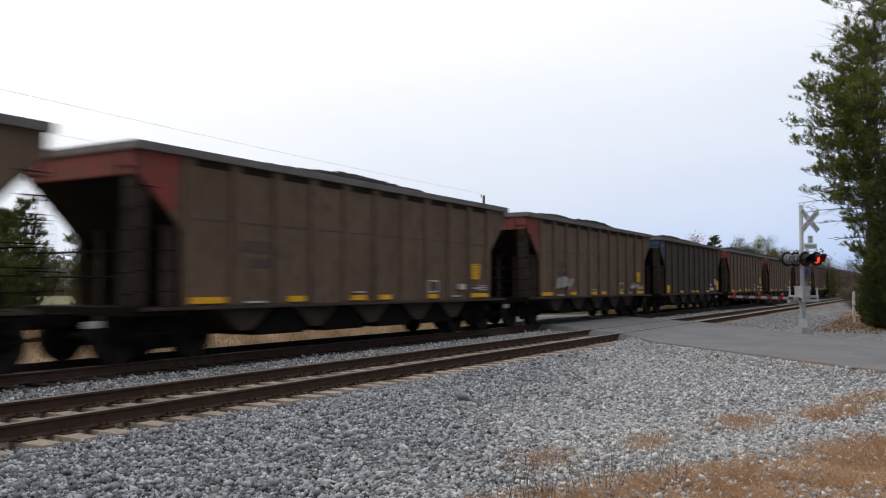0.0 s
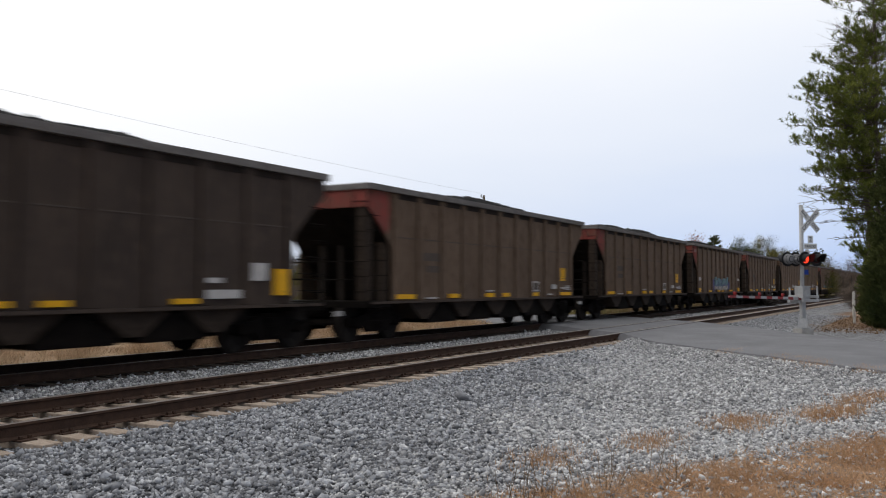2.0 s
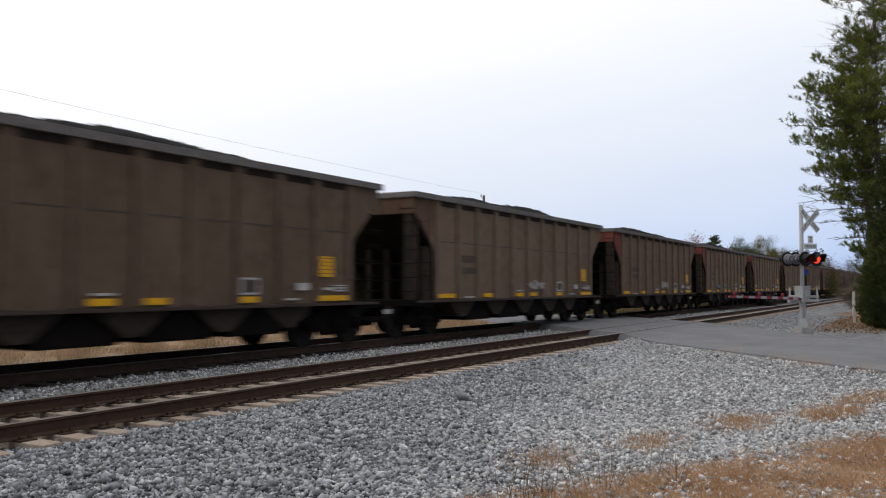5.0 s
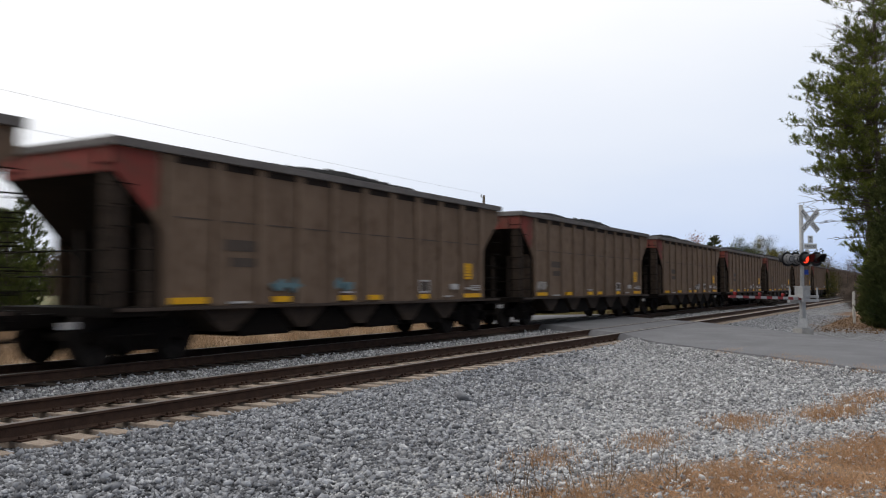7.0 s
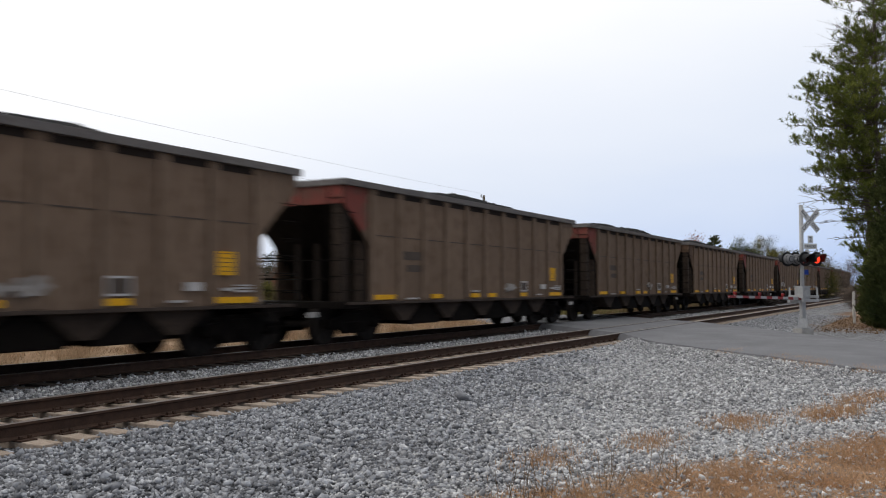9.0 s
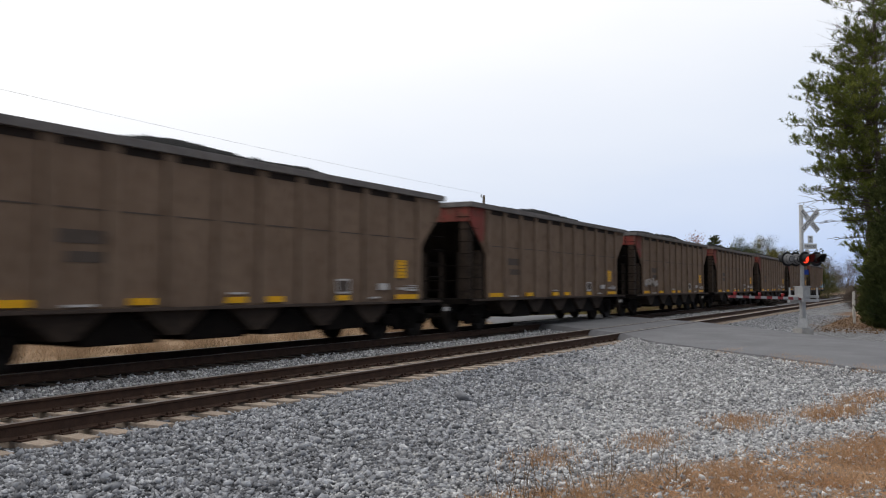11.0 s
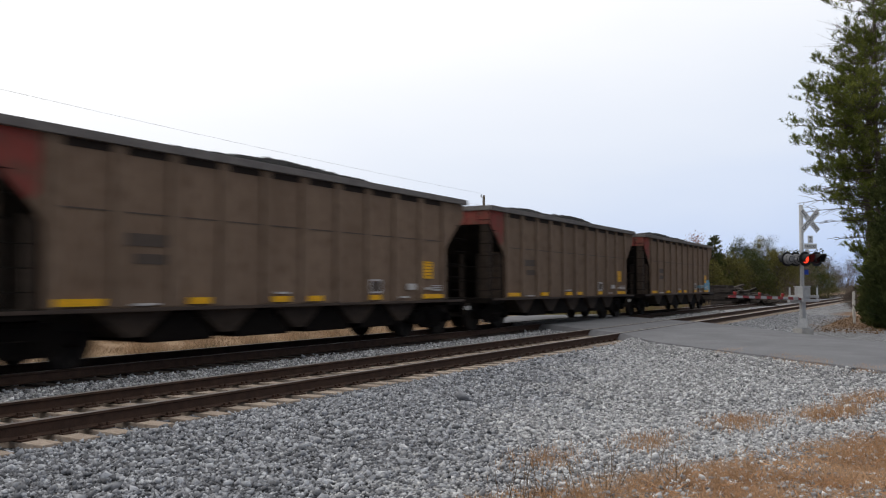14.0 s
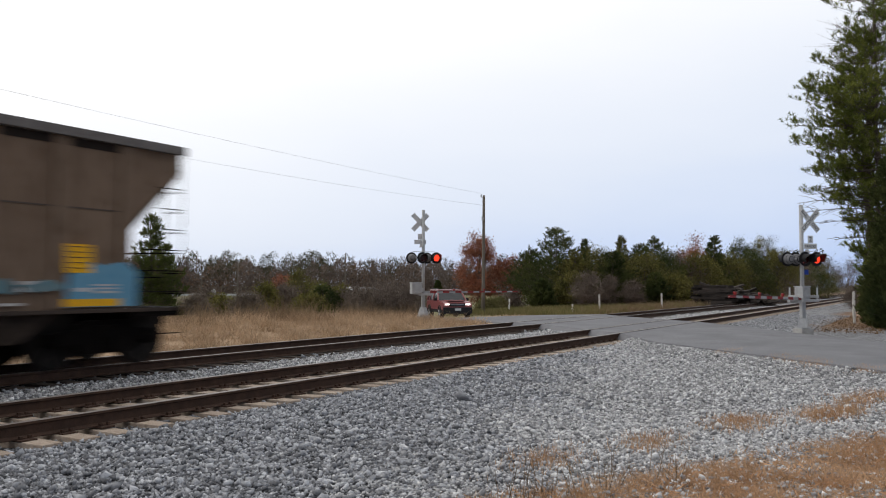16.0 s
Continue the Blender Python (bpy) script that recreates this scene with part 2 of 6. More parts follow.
M["suv_black"] = mat("black_plastic_trim", (0.015, 0.015, 0.016), (0.025, 0.025, 0.026), 4, 0.6, bump=0.05)
M["glass"] = mat("dark_car_glass", (0.02, 0.022, 0.025), (0.03, 0.032, 0.035), 2, 0.06, bump=0, spec=0.5)
M["headlight"] = glow("lit_headlight", (1.0, 0.97, 0.92), 1.6)
M["chrome"] = mat("bright_metal", (0.5, 0.5, 0.5), (0.6, 0.6, 0.6), 2, 0.25, metal=0.9, bump=0, spec=0.5)
M["litter"] = mat("leaf_litter", (0.16, 0.095, 0.05), (0.27, 0.17, 0.09), 2, 0.95, bump=0, spread=0.4, space="World")


for leaf_kind in ("pine", "young_pine", "cedar", "olive", "russet", "straw", "bank", "weed", "green", "far", "far_pine"):
    leafy(M[leaf_kind])


# ---------------------------------------------------------------- mesh helpers
def box(bm, x0, x1, y0, y1, z0, z1, bevel=0.0):
    r = bmesh.ops.create_cube(bm, size=1.0, matrix=Matrix.Translation(((x0 + x1) / 2, (y0 + y1) / 2, (z0 + z1) / 2))
                              @ Matrix.Diagonal((abs(x1 - x0), abs(y1 - y0), abs(z1 - z0), 1)))
    if bevel:
        es = {ed for v in r["verts"] for ed in v.link_edges}
        bmesh.ops.bevel(bm, geom=list(es), offset=bevel, segments=2, affect='EDGES', profile=0.7)
    return r["verts"]


def rod(bm, p, q, r0, r1=None, n=8, caps=True):
    p, q = Vector(p), Vector(q)
    d = q - p
    m = Matrix.Translation((p + q) / 2) @ d.to_track_quat('Z', 'Y').to_matrix().to_4x4()
    return bmesh.ops.create_cone(bm, cap_ends=caps, segments=n, radius1=r0, radius2=r0 if r1 is None else r1, depth=d.length, matrix=m)["verts"]


def tube(bm, pts, radii, n=8):
    """One continuous round tube through pts."""
    rings = []
    for k, p in enumerate(pts):
        d = (Vector(pts[min(k + 1, len(pts) - 1)]) - Vector(pts[max(k - 1, 0)])).normalized()
        q = d.to_track_quat('Z', 'Y')
        rings.append([bm.verts.new(Vector(p) + q @ Vector((math.cos(math.tau * j / n), math.sin(math.tau * j / n), 0)) * radii[k]) for j in range(n)])
    for a, b in zip(rings, rings[1:]):
        for j in range(n):
            bm.faces.new((a[j], a[(j + 1) % n], b[(j + 1) % n], b[j]))
    bm.faces.new(rings[0][::-1])
    bm.faces.new(rings[-1])


def sticks(segs, n=4):
    """Corners and faces of many tapered sticks, rows of p, q, r0, r1, made at once."""
    P, Q = np.array([s[0] for s in segs], float), np.array([s[1] for s in segs], float)
    r0, r1 = np.array([s[2] for s in segs]), np.array([s[3] for s in segs])
    d = Q - P
    d /= np.maximum(np.linalg.norm(d, axis=1), 1e-6)[:, None]
    h = np.where(np.abs(d[:, 2:]) > 0.9, np.array([[1.0, 0, 0]]), np.array([[0, 0, 1.0]]))
    a = np.cross(d, h)
    a /= np.linalg.norm(a, axis=1)[:, None]
    b = np.cross(d, a)
    V = []
    for k in range(n):
        c, s_ = math.cos(math.tau * k / n), math.sin(math.tau * k / n)
        o = a * c + b * s_
        V += [P + o * r0[:, None], Q + o * r1[:, None]]
    V = np.stack(V, 1)
    F = np.array([(2 * k, 2 * ((k + 1) % n), 2 * ((k + 1) % n) + 1, 2 * k + 1) for k in range(n)])
    return V.reshape(-1, 3), (F[None] + (np.arange(len(segs)) * 2 * n)[:, None, None]).reshape(-1, 4)


def prism(bm, pts, y0, y1):
    """A slab between y0 and y1 with the outline pts in x and z."""
    a = [bm.verts.new((x, y0, z)) for x, z in pts]
    b = [bm.verts.new((x, y1, z)) for x, z in pts]
    bm.faces.new(a)
    bm.faces.new(b[::-1])
    for i in range(len(pts)):
        j = (i + 1) % len(pts)
        bm.faces.new((a[j], a[i], b[i], b[j]))
    bmesh.ops.recalc_face_normals(bm, faces=bm.faces[:])


def mesh_of(name, bm, material, smooth=False):
    me = bpy.data.meshes.new(name)
    bm.to_mesh(me)
    bm.free()
    for mm in (material if isinstance(material, (list, tuple)) else [material]):
        me.materials.append(mm)
    if smooth:
        me.polygons.foreach_set("use_smooth", [True] * len(me.polygons))
    return me


def part(name, bm, material, parent, label="", smooth=False):
    ob = new(name, mesh_of(name, bm, material, smooth) if not isinstance(bm, bpy.types.Mesh) else bm)
    ob.parent = parent
    return tagged(ob, label)


def thing(name, m, label, category, group="", kind=""):
    ob = new(name)
    ob.empty_display_size = 0.3
    ob.matrix_basis = m
    return tagged(ob, label, category, group, kind)


def arrays(name, verts, faces, material, parent=None):
    """One mesh from arrays of corners and equal-sided faces."""
    me = bpy.data.meshes.new(name)
    verts, faces = np.asarray(verts, np.float32), np.asarray(faces, np.int32)
    k = faces.shape[1]
    me.vertices.add(len(verts))
    me.vertices.foreach_set("co", verts.ravel())
    me.loops.add(faces.size)
    me.loops.foreach_set("vertex_index", faces.ravel())
    me.polygons.add(len(faces))
    me.polygons.foreach_set("loop_start", np.arange(0, faces.size, k, dtype=np.int32))
    me.update(calc_edges=True)
    me.validate()
    for mm in (material if isinstance(material, (list, tuple)) else [material]):
        me.materials.append(mm)
    ob = new(name, me)
    ob.parent = parent
    return ob


# ---------------------------------------------------------------- ground
NEAR_EDGE = [(-20.0, -42.0), (10.2, -7.0), (17.04, 0.71), (21.85, 6.43), (24.2, 7.9), (28.8, 12.5), (29.6, 14.3), (33.5, 18.6), (49.0, 36.0), (90.0, 82.0)]
FAR_EDGE = [(-12.0, -42.0), (18.2, -7.0), (25.5, 1.05), (31.6, 6.0), (33.8, 7.9), (38.2, 12.4), (40.5, 14.3), (43.0, 18.6), (56.0, 33.0), (96.0, 77.0)]
ROAD_Z = [-0.9, -0.28, -0.12, -0.05, -0.012, -0.012, -0.014, -0.20, -1.15, -1.8]


def smooth(a, b, v):
    k = np.clip((v - a) / (b - a), 0, 1)
    return k * k * (3 - 2 * k)


def lane(y):
    """The lane's two edges at y."""
    return (np.interp(y, [p[1] for p in NEAR_EDGE], [p[0] for p in NEAR_EDGE]),
            np.interp(y, [p[1] for p in FAR_EDGE], [p[0] for p in FAR_EDGE]))


def ground_z(x, y):
    """Height of the bare ground."""
    x, y = np.asarray(x, float), np.asarray(y, float)
    z = -0.215 - 0.06 * smooth(7.4, 3.0, y) - 0.04 * smooth(3.0, -8, y)
    bank = smooth(15.6, 19.5, y) * (1 - smooth(21.5, 30, y)) * (1 - smooth(24, 36, x))
    z = z + 0.33 * bank - 0.45 * smooth(21, 34, y) - 0.35 * smooth(40, 130, y)
    z = z - 0.16 * smooth(36, 50, x) * smooth(15.5, 19, y)
    xn, xf = lane(y)
    gap = np.maximum(xn - x, x - xf)
    close = (1 - smooth(0.15, 1.5, gap)) * (1 - 0.85 * (smooth(7.3, 7.6, y) - smooth(14.6, 15.0, y)))
    z = z * (1 - close) + (np.interp(y, [p[1] for p in NEAR_EDGE], ROAD_Z) - 0.055) * close
    z = z - 0.045 * (smooth(7.3, 7.7, y) - smooth(10.0, 10.3, y)) - 0.03 * (smooth(12.0, 12.3, y) - smooth(14.4, 14.8, y))
    return z


def edge_y(line, x):
    return np.interp(x, [p[0] for p in line], [p[1] for p in line])


def on_road(x, y, grow=0.0):
    """True between the two edges of the road."""
    xn = np.interp(y, [p[1] for p in NEAR_EDGE], [p[0] for p in NEAR_EDGE])
    xf = np.interp(y, [p[1] for p in FAR_EDGE], [p[0] for p in FAR_EDGE])
    return (x > xn - grow) & (x < xf + grow)


def axis(parts):
    out = []
    for a, b, step in parts:
        out += list(np.arange(a, b, step))
    return np.array(out + [parts[-1][1]])


def ground_material():
    m = bpy.data.materials.new("ground_cover")
    m.use_nodes = True
    n, l = m.node_tree.nodes, m.node_tree.links
    bsdf = n["Principled BSDF"]
    bsdf.inputs["Roughness"].default_value = 0.95
    geo = n.new("ShaderNodeNewGeometry")
    sep = n.new("ShaderNodeSeparateXYZ")
    l.new(geo.outputs["Position"], sep.inputs[0])

    def tex(scale, detail=5):
        t = n.new("ShaderNodeTexNoise")
        t.inputs["Scale"].default_value, t.inputs["Detail"].default_value = scale, detail
        l.new(geo.outputs["Position"], t.inputs["Vector"])
        return t.outputs["Fac"]

    def op(kind, a, b):
        k = n.new("ShaderNodeMath")
        k.operation = kind
        for i, v in enumerate((a, b)):
            if isinstance(v, (int, float)):
                k.inputs[i].default_value = v
            else:
                l.new(v, k.inputs[i])
        return k.outputs[0]

    def ramp(v, a, b):
        k = n.new("ShaderNodeMapRange")
        k.interpolation_type = 'SMOOTHSTEP'
        k.inputs[1].default_value, k.inputs[2].default_value = a, b
        l.new(v, k.inputs[0])
        return k.outputs[0]

    def blend(f, a, b):
        k = n.new("ShaderNodeMixRGB")
        l.new(f, k.inputs[0])
        for i, v in ((1, a), (2, b)):
            if isinstance(v, tuple):
                k.inputs[i].default_value = (*v, 1)
            else:
                l.new(v, k.inputs[i])
        return k.outputs[0]

    vor = n.new("ShaderNodeTexVoronoi")
    vor.inputs["Scale"].default_value = 24
    l.new(geo.outputs["Position"], vor.inputs["Vector"])
    cell = n.new("ShaderNodeSeparateColor")
    l.new(vor.outputs["Color"], cell.inputs[0])
    gravel = blend(ramp(cell.outputs[0], 0.0, 1.0), (0.14, 0.14, 0.15), (0.46, 0.46, 0.47))
    gravel = blend(ramp(tex(1.1), 0.5, 0.85), gravel, (0.36, 0.355, 0.35))
    # Cell edges darkened: the shade between stones is painted into the colour.
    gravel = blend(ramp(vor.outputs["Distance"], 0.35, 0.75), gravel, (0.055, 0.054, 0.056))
    dark = blend(ramp(cell.outputs[0], 0.0, 1.0), (0.07, 0.07, 0.078), (0.25, 0.25, 0.26))
    # The same painted shade between the darker stones.
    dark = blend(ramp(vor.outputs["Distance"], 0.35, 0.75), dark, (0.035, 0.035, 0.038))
    straw = blend(ramp(tex(1.4, 8), 0.35, 0.65), (0.30, 0.20, 0.12), (0.44, 0.31, 0.195))
    green = blend(ramp(tex(0.25, 8), 0.4, 0.6), (0.13, 0.14, 0.05), (0.20, 0.175, 0.09))
    mat_straw = blend(ramp(tex(5.0, 8), 0.35, 0.65), (0.22, 0.155, 0.11), (0.37, 0.27, 0.195))
    brown = blend(ramp(tex(3.0, 8), 0.4, 0.6), (0.13, 0.075, 0.045), (0.24, 0.15, 0.09))
    wob = op('MULTIPLY', op('SUBTRACT', tex(0.9, 6), 0.5), 2.4)
    y_w = op('ADD', sep.outputs["Y"], wob)
    x_w = op('ADD', sep.outputs["X"], wob)
    shoulder_line = op('ADD', op('MULTIPLY', sep.outputs["X"], 0.27), 1.85)
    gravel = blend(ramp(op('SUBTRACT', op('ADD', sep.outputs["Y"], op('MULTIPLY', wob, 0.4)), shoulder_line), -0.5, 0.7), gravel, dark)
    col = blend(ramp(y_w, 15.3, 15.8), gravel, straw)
    col = blend(ramp(y_w, 24.0, 28.0), col, green)
    shoulder = op('MULTIPLY', ramp(x_w, 35.0, 39.0), ramp(op('MULTIPLY', y_w, -1.0), -5.2, -4.4))
    col = blend(shoulder, col, brown)
    # straw at the verge in front: below a line from (5.9, 2.9) to (10.2, 0.7)
    verge = op('ADD', op('MULTIPLY', op('SUBTRACT', x_w, 5.9), 0.5), op('SUBTRACT', y_w, 2.85))
    near_only = ramp(op('MULTIPLY', sep.outputs["X"], -1.0), -13.5, -11.0)
    col = blend(op('MULTIPLY', ramp(op('MULTIPLY', verge, -1.0), 0.0, 0.7), near_only), col, mat_straw)
    l.new(col, bsdf.inputs["Base Color"])
    bp = n.new("ShaderNodeBump")
    bp.inputs["Strength"].default_value, bp.inputs["Distance"].default_value = 0.8, 0.03
    l.new(vor.outputs["Distance"], bp.inputs["Height"])
    bp.invert = True
    l.new(bp.outputs[0], bsdf.inputs["Normal"])
    return m


def make_ground():
    xs = axis([(-3000, -300, 300), (-300, -40, 20), (-40, -4, 2), (-4, 60, 0.4), (60, 140, 2), (140, 500, 20), (500, 3500, 250)])
    ys = axis([(-3000, -300, 300), (-300, -30, 15), (-30, -4, 1.5), (-4, 40, 0.4), (40, 140, 3), (140, 500, 20), (500, 3500, 250)])
    X, Y = np.meshgrid(xs, ys)
    Z = ground_z(X, Y)
    rng = np.random.default_rng(4)
    near = (np.abs(X - 28) < 36) & (np.abs(Y - 15) < 22)
    Z = Z + np.where(near, rng.uniform(-0.02, 0.02, Z.shape), 0)
    road = on_road(X, Y, -0.4)
    ry = np.interp(Y, [p[1] for p in NEAR_EDGE], ROAD_Z)
    Z = np.where(road, np.minimum(Z, ry - 0.12), Z)
    V = np.stack([X.ravel(), Y.ravel(), Z.ravel()], 1)
    w = len(xs)
    i = (np.arange(len(ys) - 1)[:, None] * w + np.arange(w - 1)[None, :]).ravel()
    ob = arrays("ground", V, np.stack([i, i + 1, i + w + 1, i + w], 1), ground_material())
    tagged(ob, "grey gravel and dry grass beside the railway", "ground", kind="structure")


def make_road():
    """The lane across both tracks, a slab with sides."""
    ts = np.linspace(0, 1, 13)
    rows = []
    for k in range(len(NEAR_EDGE) - 1):
        n = 10 if 1 <= k < 8 else 6
        for j in range(n):
            f = j / n
            a = np.array(NEAR_EDGE[k]) * (1 - f) + np.array(NEAR_EDGE[k + 1]) * f
            b = np.array(FAR_EDGE[k]) * (1 - f) + np.array(FAR_EDGE[k + 1]) * f
            z = ROAD_Z[k] * (1 - f) + ROAD_Z[k + 1] * f
            rows.append((a, b, z))
    bm = bmesh.new()
    rng = random.Random(3)
    grid = []
    for a, b, z in rows:
        wob_a, wob_b = rng.uniform(-0.09, 0.09), rng.uniform(-0.09, 0.09)
        d = (b - a) / np.linalg.norm(b - a)
        a2, b2 = a + d * wob_a, b + d * wob_b
        skirt = 0.55 if 7.0 < a[1] < 15.2 else 0.12
        line = [bm.verts.new((*(a2 - d * skirt), z - 0.30))]
        for t in ts:
            p = a2 * (1 - t) + b2 * t
            flat = 0.0 if 7.4 < p[1] < 14.9 else 0.05 * (1 - (2 * t - 1) ** 2)
            line.append(bm.verts.new((p[0], p[1], z + flat)))
        line.append(bm.verts.new((*(b2 + d * skirt), z - 0.30)))
        grid.append(line)
    for r, s in zip(grid, grid[1:]):
        for j in range(len(r) - 1):
            bm.faces.new((r[j], r[j + 1], s[j + 1], s[j]))
    ob = new("road", mesh_of("road", bm, M["asphalt"]))
    tagged(ob, "worn grey asphalt lane crossing both tracks", "road", kind="structure")


# ---------------------------------------------------------------- tracks
RAIL = [(-0.068, -0.172), (0.068, -0.172), (0.068, -0.160), (0.012, -0.140), (0.009, -0.048), (0.036, -0.034), (0.036, -0.006), (0.026, 0.0),
        (-0.026, 0.0), (-0.036, -0.006), (-0.036, -0.034), (-0.009, -0.048), (-0.012, -0.140), (-0.068, -0.160)]


def make_track(y, label, tie_mat, phase):
    tr = thing("railway_track", pose(0, y, 0), label, "track", "railway tracks", "structure")
    for side in (-0.752, 0.752):
        bm = bmesh.new()
        stops = [-90, -40, 0, 30, 60, 100, 200, 480]
        rings = [[bm.verts.new((x, side + dy, dz)) for dy, dz in RAIL] for x in stops]
        for r, s in zip(rings, rings[1:]):
            for j in range(len(RAIL)):
                k = (j + 1) % len(RAIL)
                f = bm.faces.new((r[j], r[k], s[k], s[j]))
                f.material_index = 1 if j in (6, 7, 8) else 0
        bmesh.ops.recalc_face_normals(bm, faces=bm.faces[:])
        part("rail", mesh_of("rail", bm, [M["rail"], M["rail_top"]]), None, tr, "rusty steel rail with a worn bright head")
    rng = random.Random(int(y * 10))
    meshes = []
    for k in range(4):
        bm = bmesh.new()
        box(bm, -0.115, 0.115, -1.27 + rng.uniform(-.05, .05), 1.27 + rng.uniform(-.05, .05), -0.36, -0.186, 0.012)
        meshes.append(mesh_of("tie", bm, tie_mat))
    bm = bmesh.new()
    box(bm, -0.09, 0.09, -0.16, 0.16, -0.186, -0.168)
    for sx in (-0.05, 0.05):
        for sy in (-0.085, 0.085):
            box(bm, sx - 0.012, sx + 0.012, sy - 0.02, sy + 0.02, -0.168, -0.135)
    plate = mesh_of("tie_plate", bm, M["rail"])
    for i in range(-14, 262):
        x = phase + i * 0.473
        t = part("tie", meshes[rng.randrange(4)], None, tr)
        t.matrix_basis = pose(x + rng.uniform(-.03, .03), 0, rng.uniform(-0.012, 0.004), 0, 0, rng.uniform(-1.5, 1.5))
        if 3 < x < 24 and y < 10:
            for side in (-0.752, 0.752):
                pl = part("tie_plate", plate, None, tr)
                pl.matrix_basis = pose(x, side, 0.0)
    return tr


def make_flangeways():
    """Dark rubber strips beside each rail where the lane crosses."""
    for y in (Y_NEAR, Y_FAR):
        for side in (-0.752, 0.752):
            for dy in (-0.085, 0.085):
                yy = y + side + dy
                x0 = np.interp(yy, [p[1] for p in NEAR_EDGE], [p[0] for p in NEAR_EDGE])
                x1 = np.interp(yy, [p[1] for p in FAR_EDGE], [p[0] for p in FAR_EDGE])
                bm = bmesh.new()
                box(bm, x0 + 0.05, x1 - 0.05, yy - 0.042, yy + 0.042, -0.1, -0.006)
                ob = new("crossing_strip", mesh_of("crossing_strip", bm, M["rubber"]))
                tagged(ob, "black rubber flangeway strip along the rail", "crossing", "crossing strips", "structure")


def make_ballast():
    """Loose crushed stone where it can be told apart, joined."""
    rng = np.random.default_rng(7)
    base = np.array([(1, 0, 0), (-1, 0, 0), (0, 1, 0), (0, -1, 0), (0, 0, 1), (0, 0, -1)], float)
    tri = np.array([(0, 2, 4), (2, 1, 4), (1, 3, 4), (3, 0, 4), (2, 0, 5), (1, 2, 5), (3, 1, 5), (0, 3, 5)])

    def lay(n, x0, x1, y0, y1, size, keep):
        x, y = rng.uniform(x0, x1, n), rng.uniform(y0, y1, n)
        k = keep(x, y) & ~on_road(x, y, 0.05)
        return x[k], y[k], np.full(k.sum(), size)

    def off_rails(x, y):
        d = np.minimum.reduce([np.abs(y - c - s) for c in (Y_NEAR, Y_FAR) for s in (-0.752, 0.752)])
        return d > 0.09

    def front(x, y):
        wedge = (y > 0.06 * x) | (x > 3)
        verge = (x - 5.9) * 0.5 + (y - 2.85) + rng.normal(0, 0.25, len(x)) > 0.0
        return wedge & (verge | (x > 13) | (rng.uniform(0, 1, len(x)) < 0.22))

    def tie_gap(y_c, phase, amount):
        def f(x, y):
            near_tie = np.abs(((x - phase) / 0.473 + 0.5) % 1 - 0.5) * 0.473 < 0.11
            on = (np.abs(y - y_c) < 1.3) & near_tie
            some = np.where(np.abs(y - y_c) > 0.86, 0.5 if y_c < 10 else 0.12, amount)
            return off_rails(x, y) & (~on | (rng.uniform(0, 1, len(x)) < some))
        return f

    def past_toe(x, y):
        """Metres from the toe of the coarse shoulder towards the track, with a ragged edge."""
        return y - 1.85 - 0.27 * x + 0.45 * np.sin(x * 1.9 + np.sin(y * 2.3)) + rng.normal(0, 0.45, len(x))

    def coarse(x, y):
        return front(x, y) & (past_toe(x, y) > 0)

    def pale(x, y):
        return front(x, y) & (past_toe(x, y) < 0.15)

    def far_gap(x, y):
        return tie_gap(Y_FAR, 5.1, 0.06)(x, y)

    dark_sets = [lay(62000, 3, 12, 0.2, 7.75, 0.0215, coarse), lay(34000, 12, 24, 3.5, 7.75, 0.0225, coarse),
                 lay(15000, 4.5, 25, 7.4, 10.3, 0.020, tie_gap(Y_NEAR, 5.25, 0.05)), lay(10000, 7, 32, 11.9, 15.0, 0.023, far_gap),
                 lay(22000, 30, 52, 3.9, 8.0, 0.021, off_rails)]
    pale_sets = [lay(74000, 3, 11.5, 0.2, 6.0, 0.0175, pale), lay(60000, 11.5, 25, 0.4, 7.9, 0.0200, pale),
                 lay(17000, 6.5, 31, 10.1, 11.95, 0.021, off_rails),
                 lay(9000, 33, 56, 9.5, 12.6, 0.024, off_rails)]
    spread_stones(rng, base, tri, dark_sets, M["stone_dark"], "ballast", "coarse dark blue-grey ballast stones on the track shoulder")
    spread_stones(rng, base, tri, pale_sets, M["stone"], "gravel", "pale grey crushed gravel beside the track")


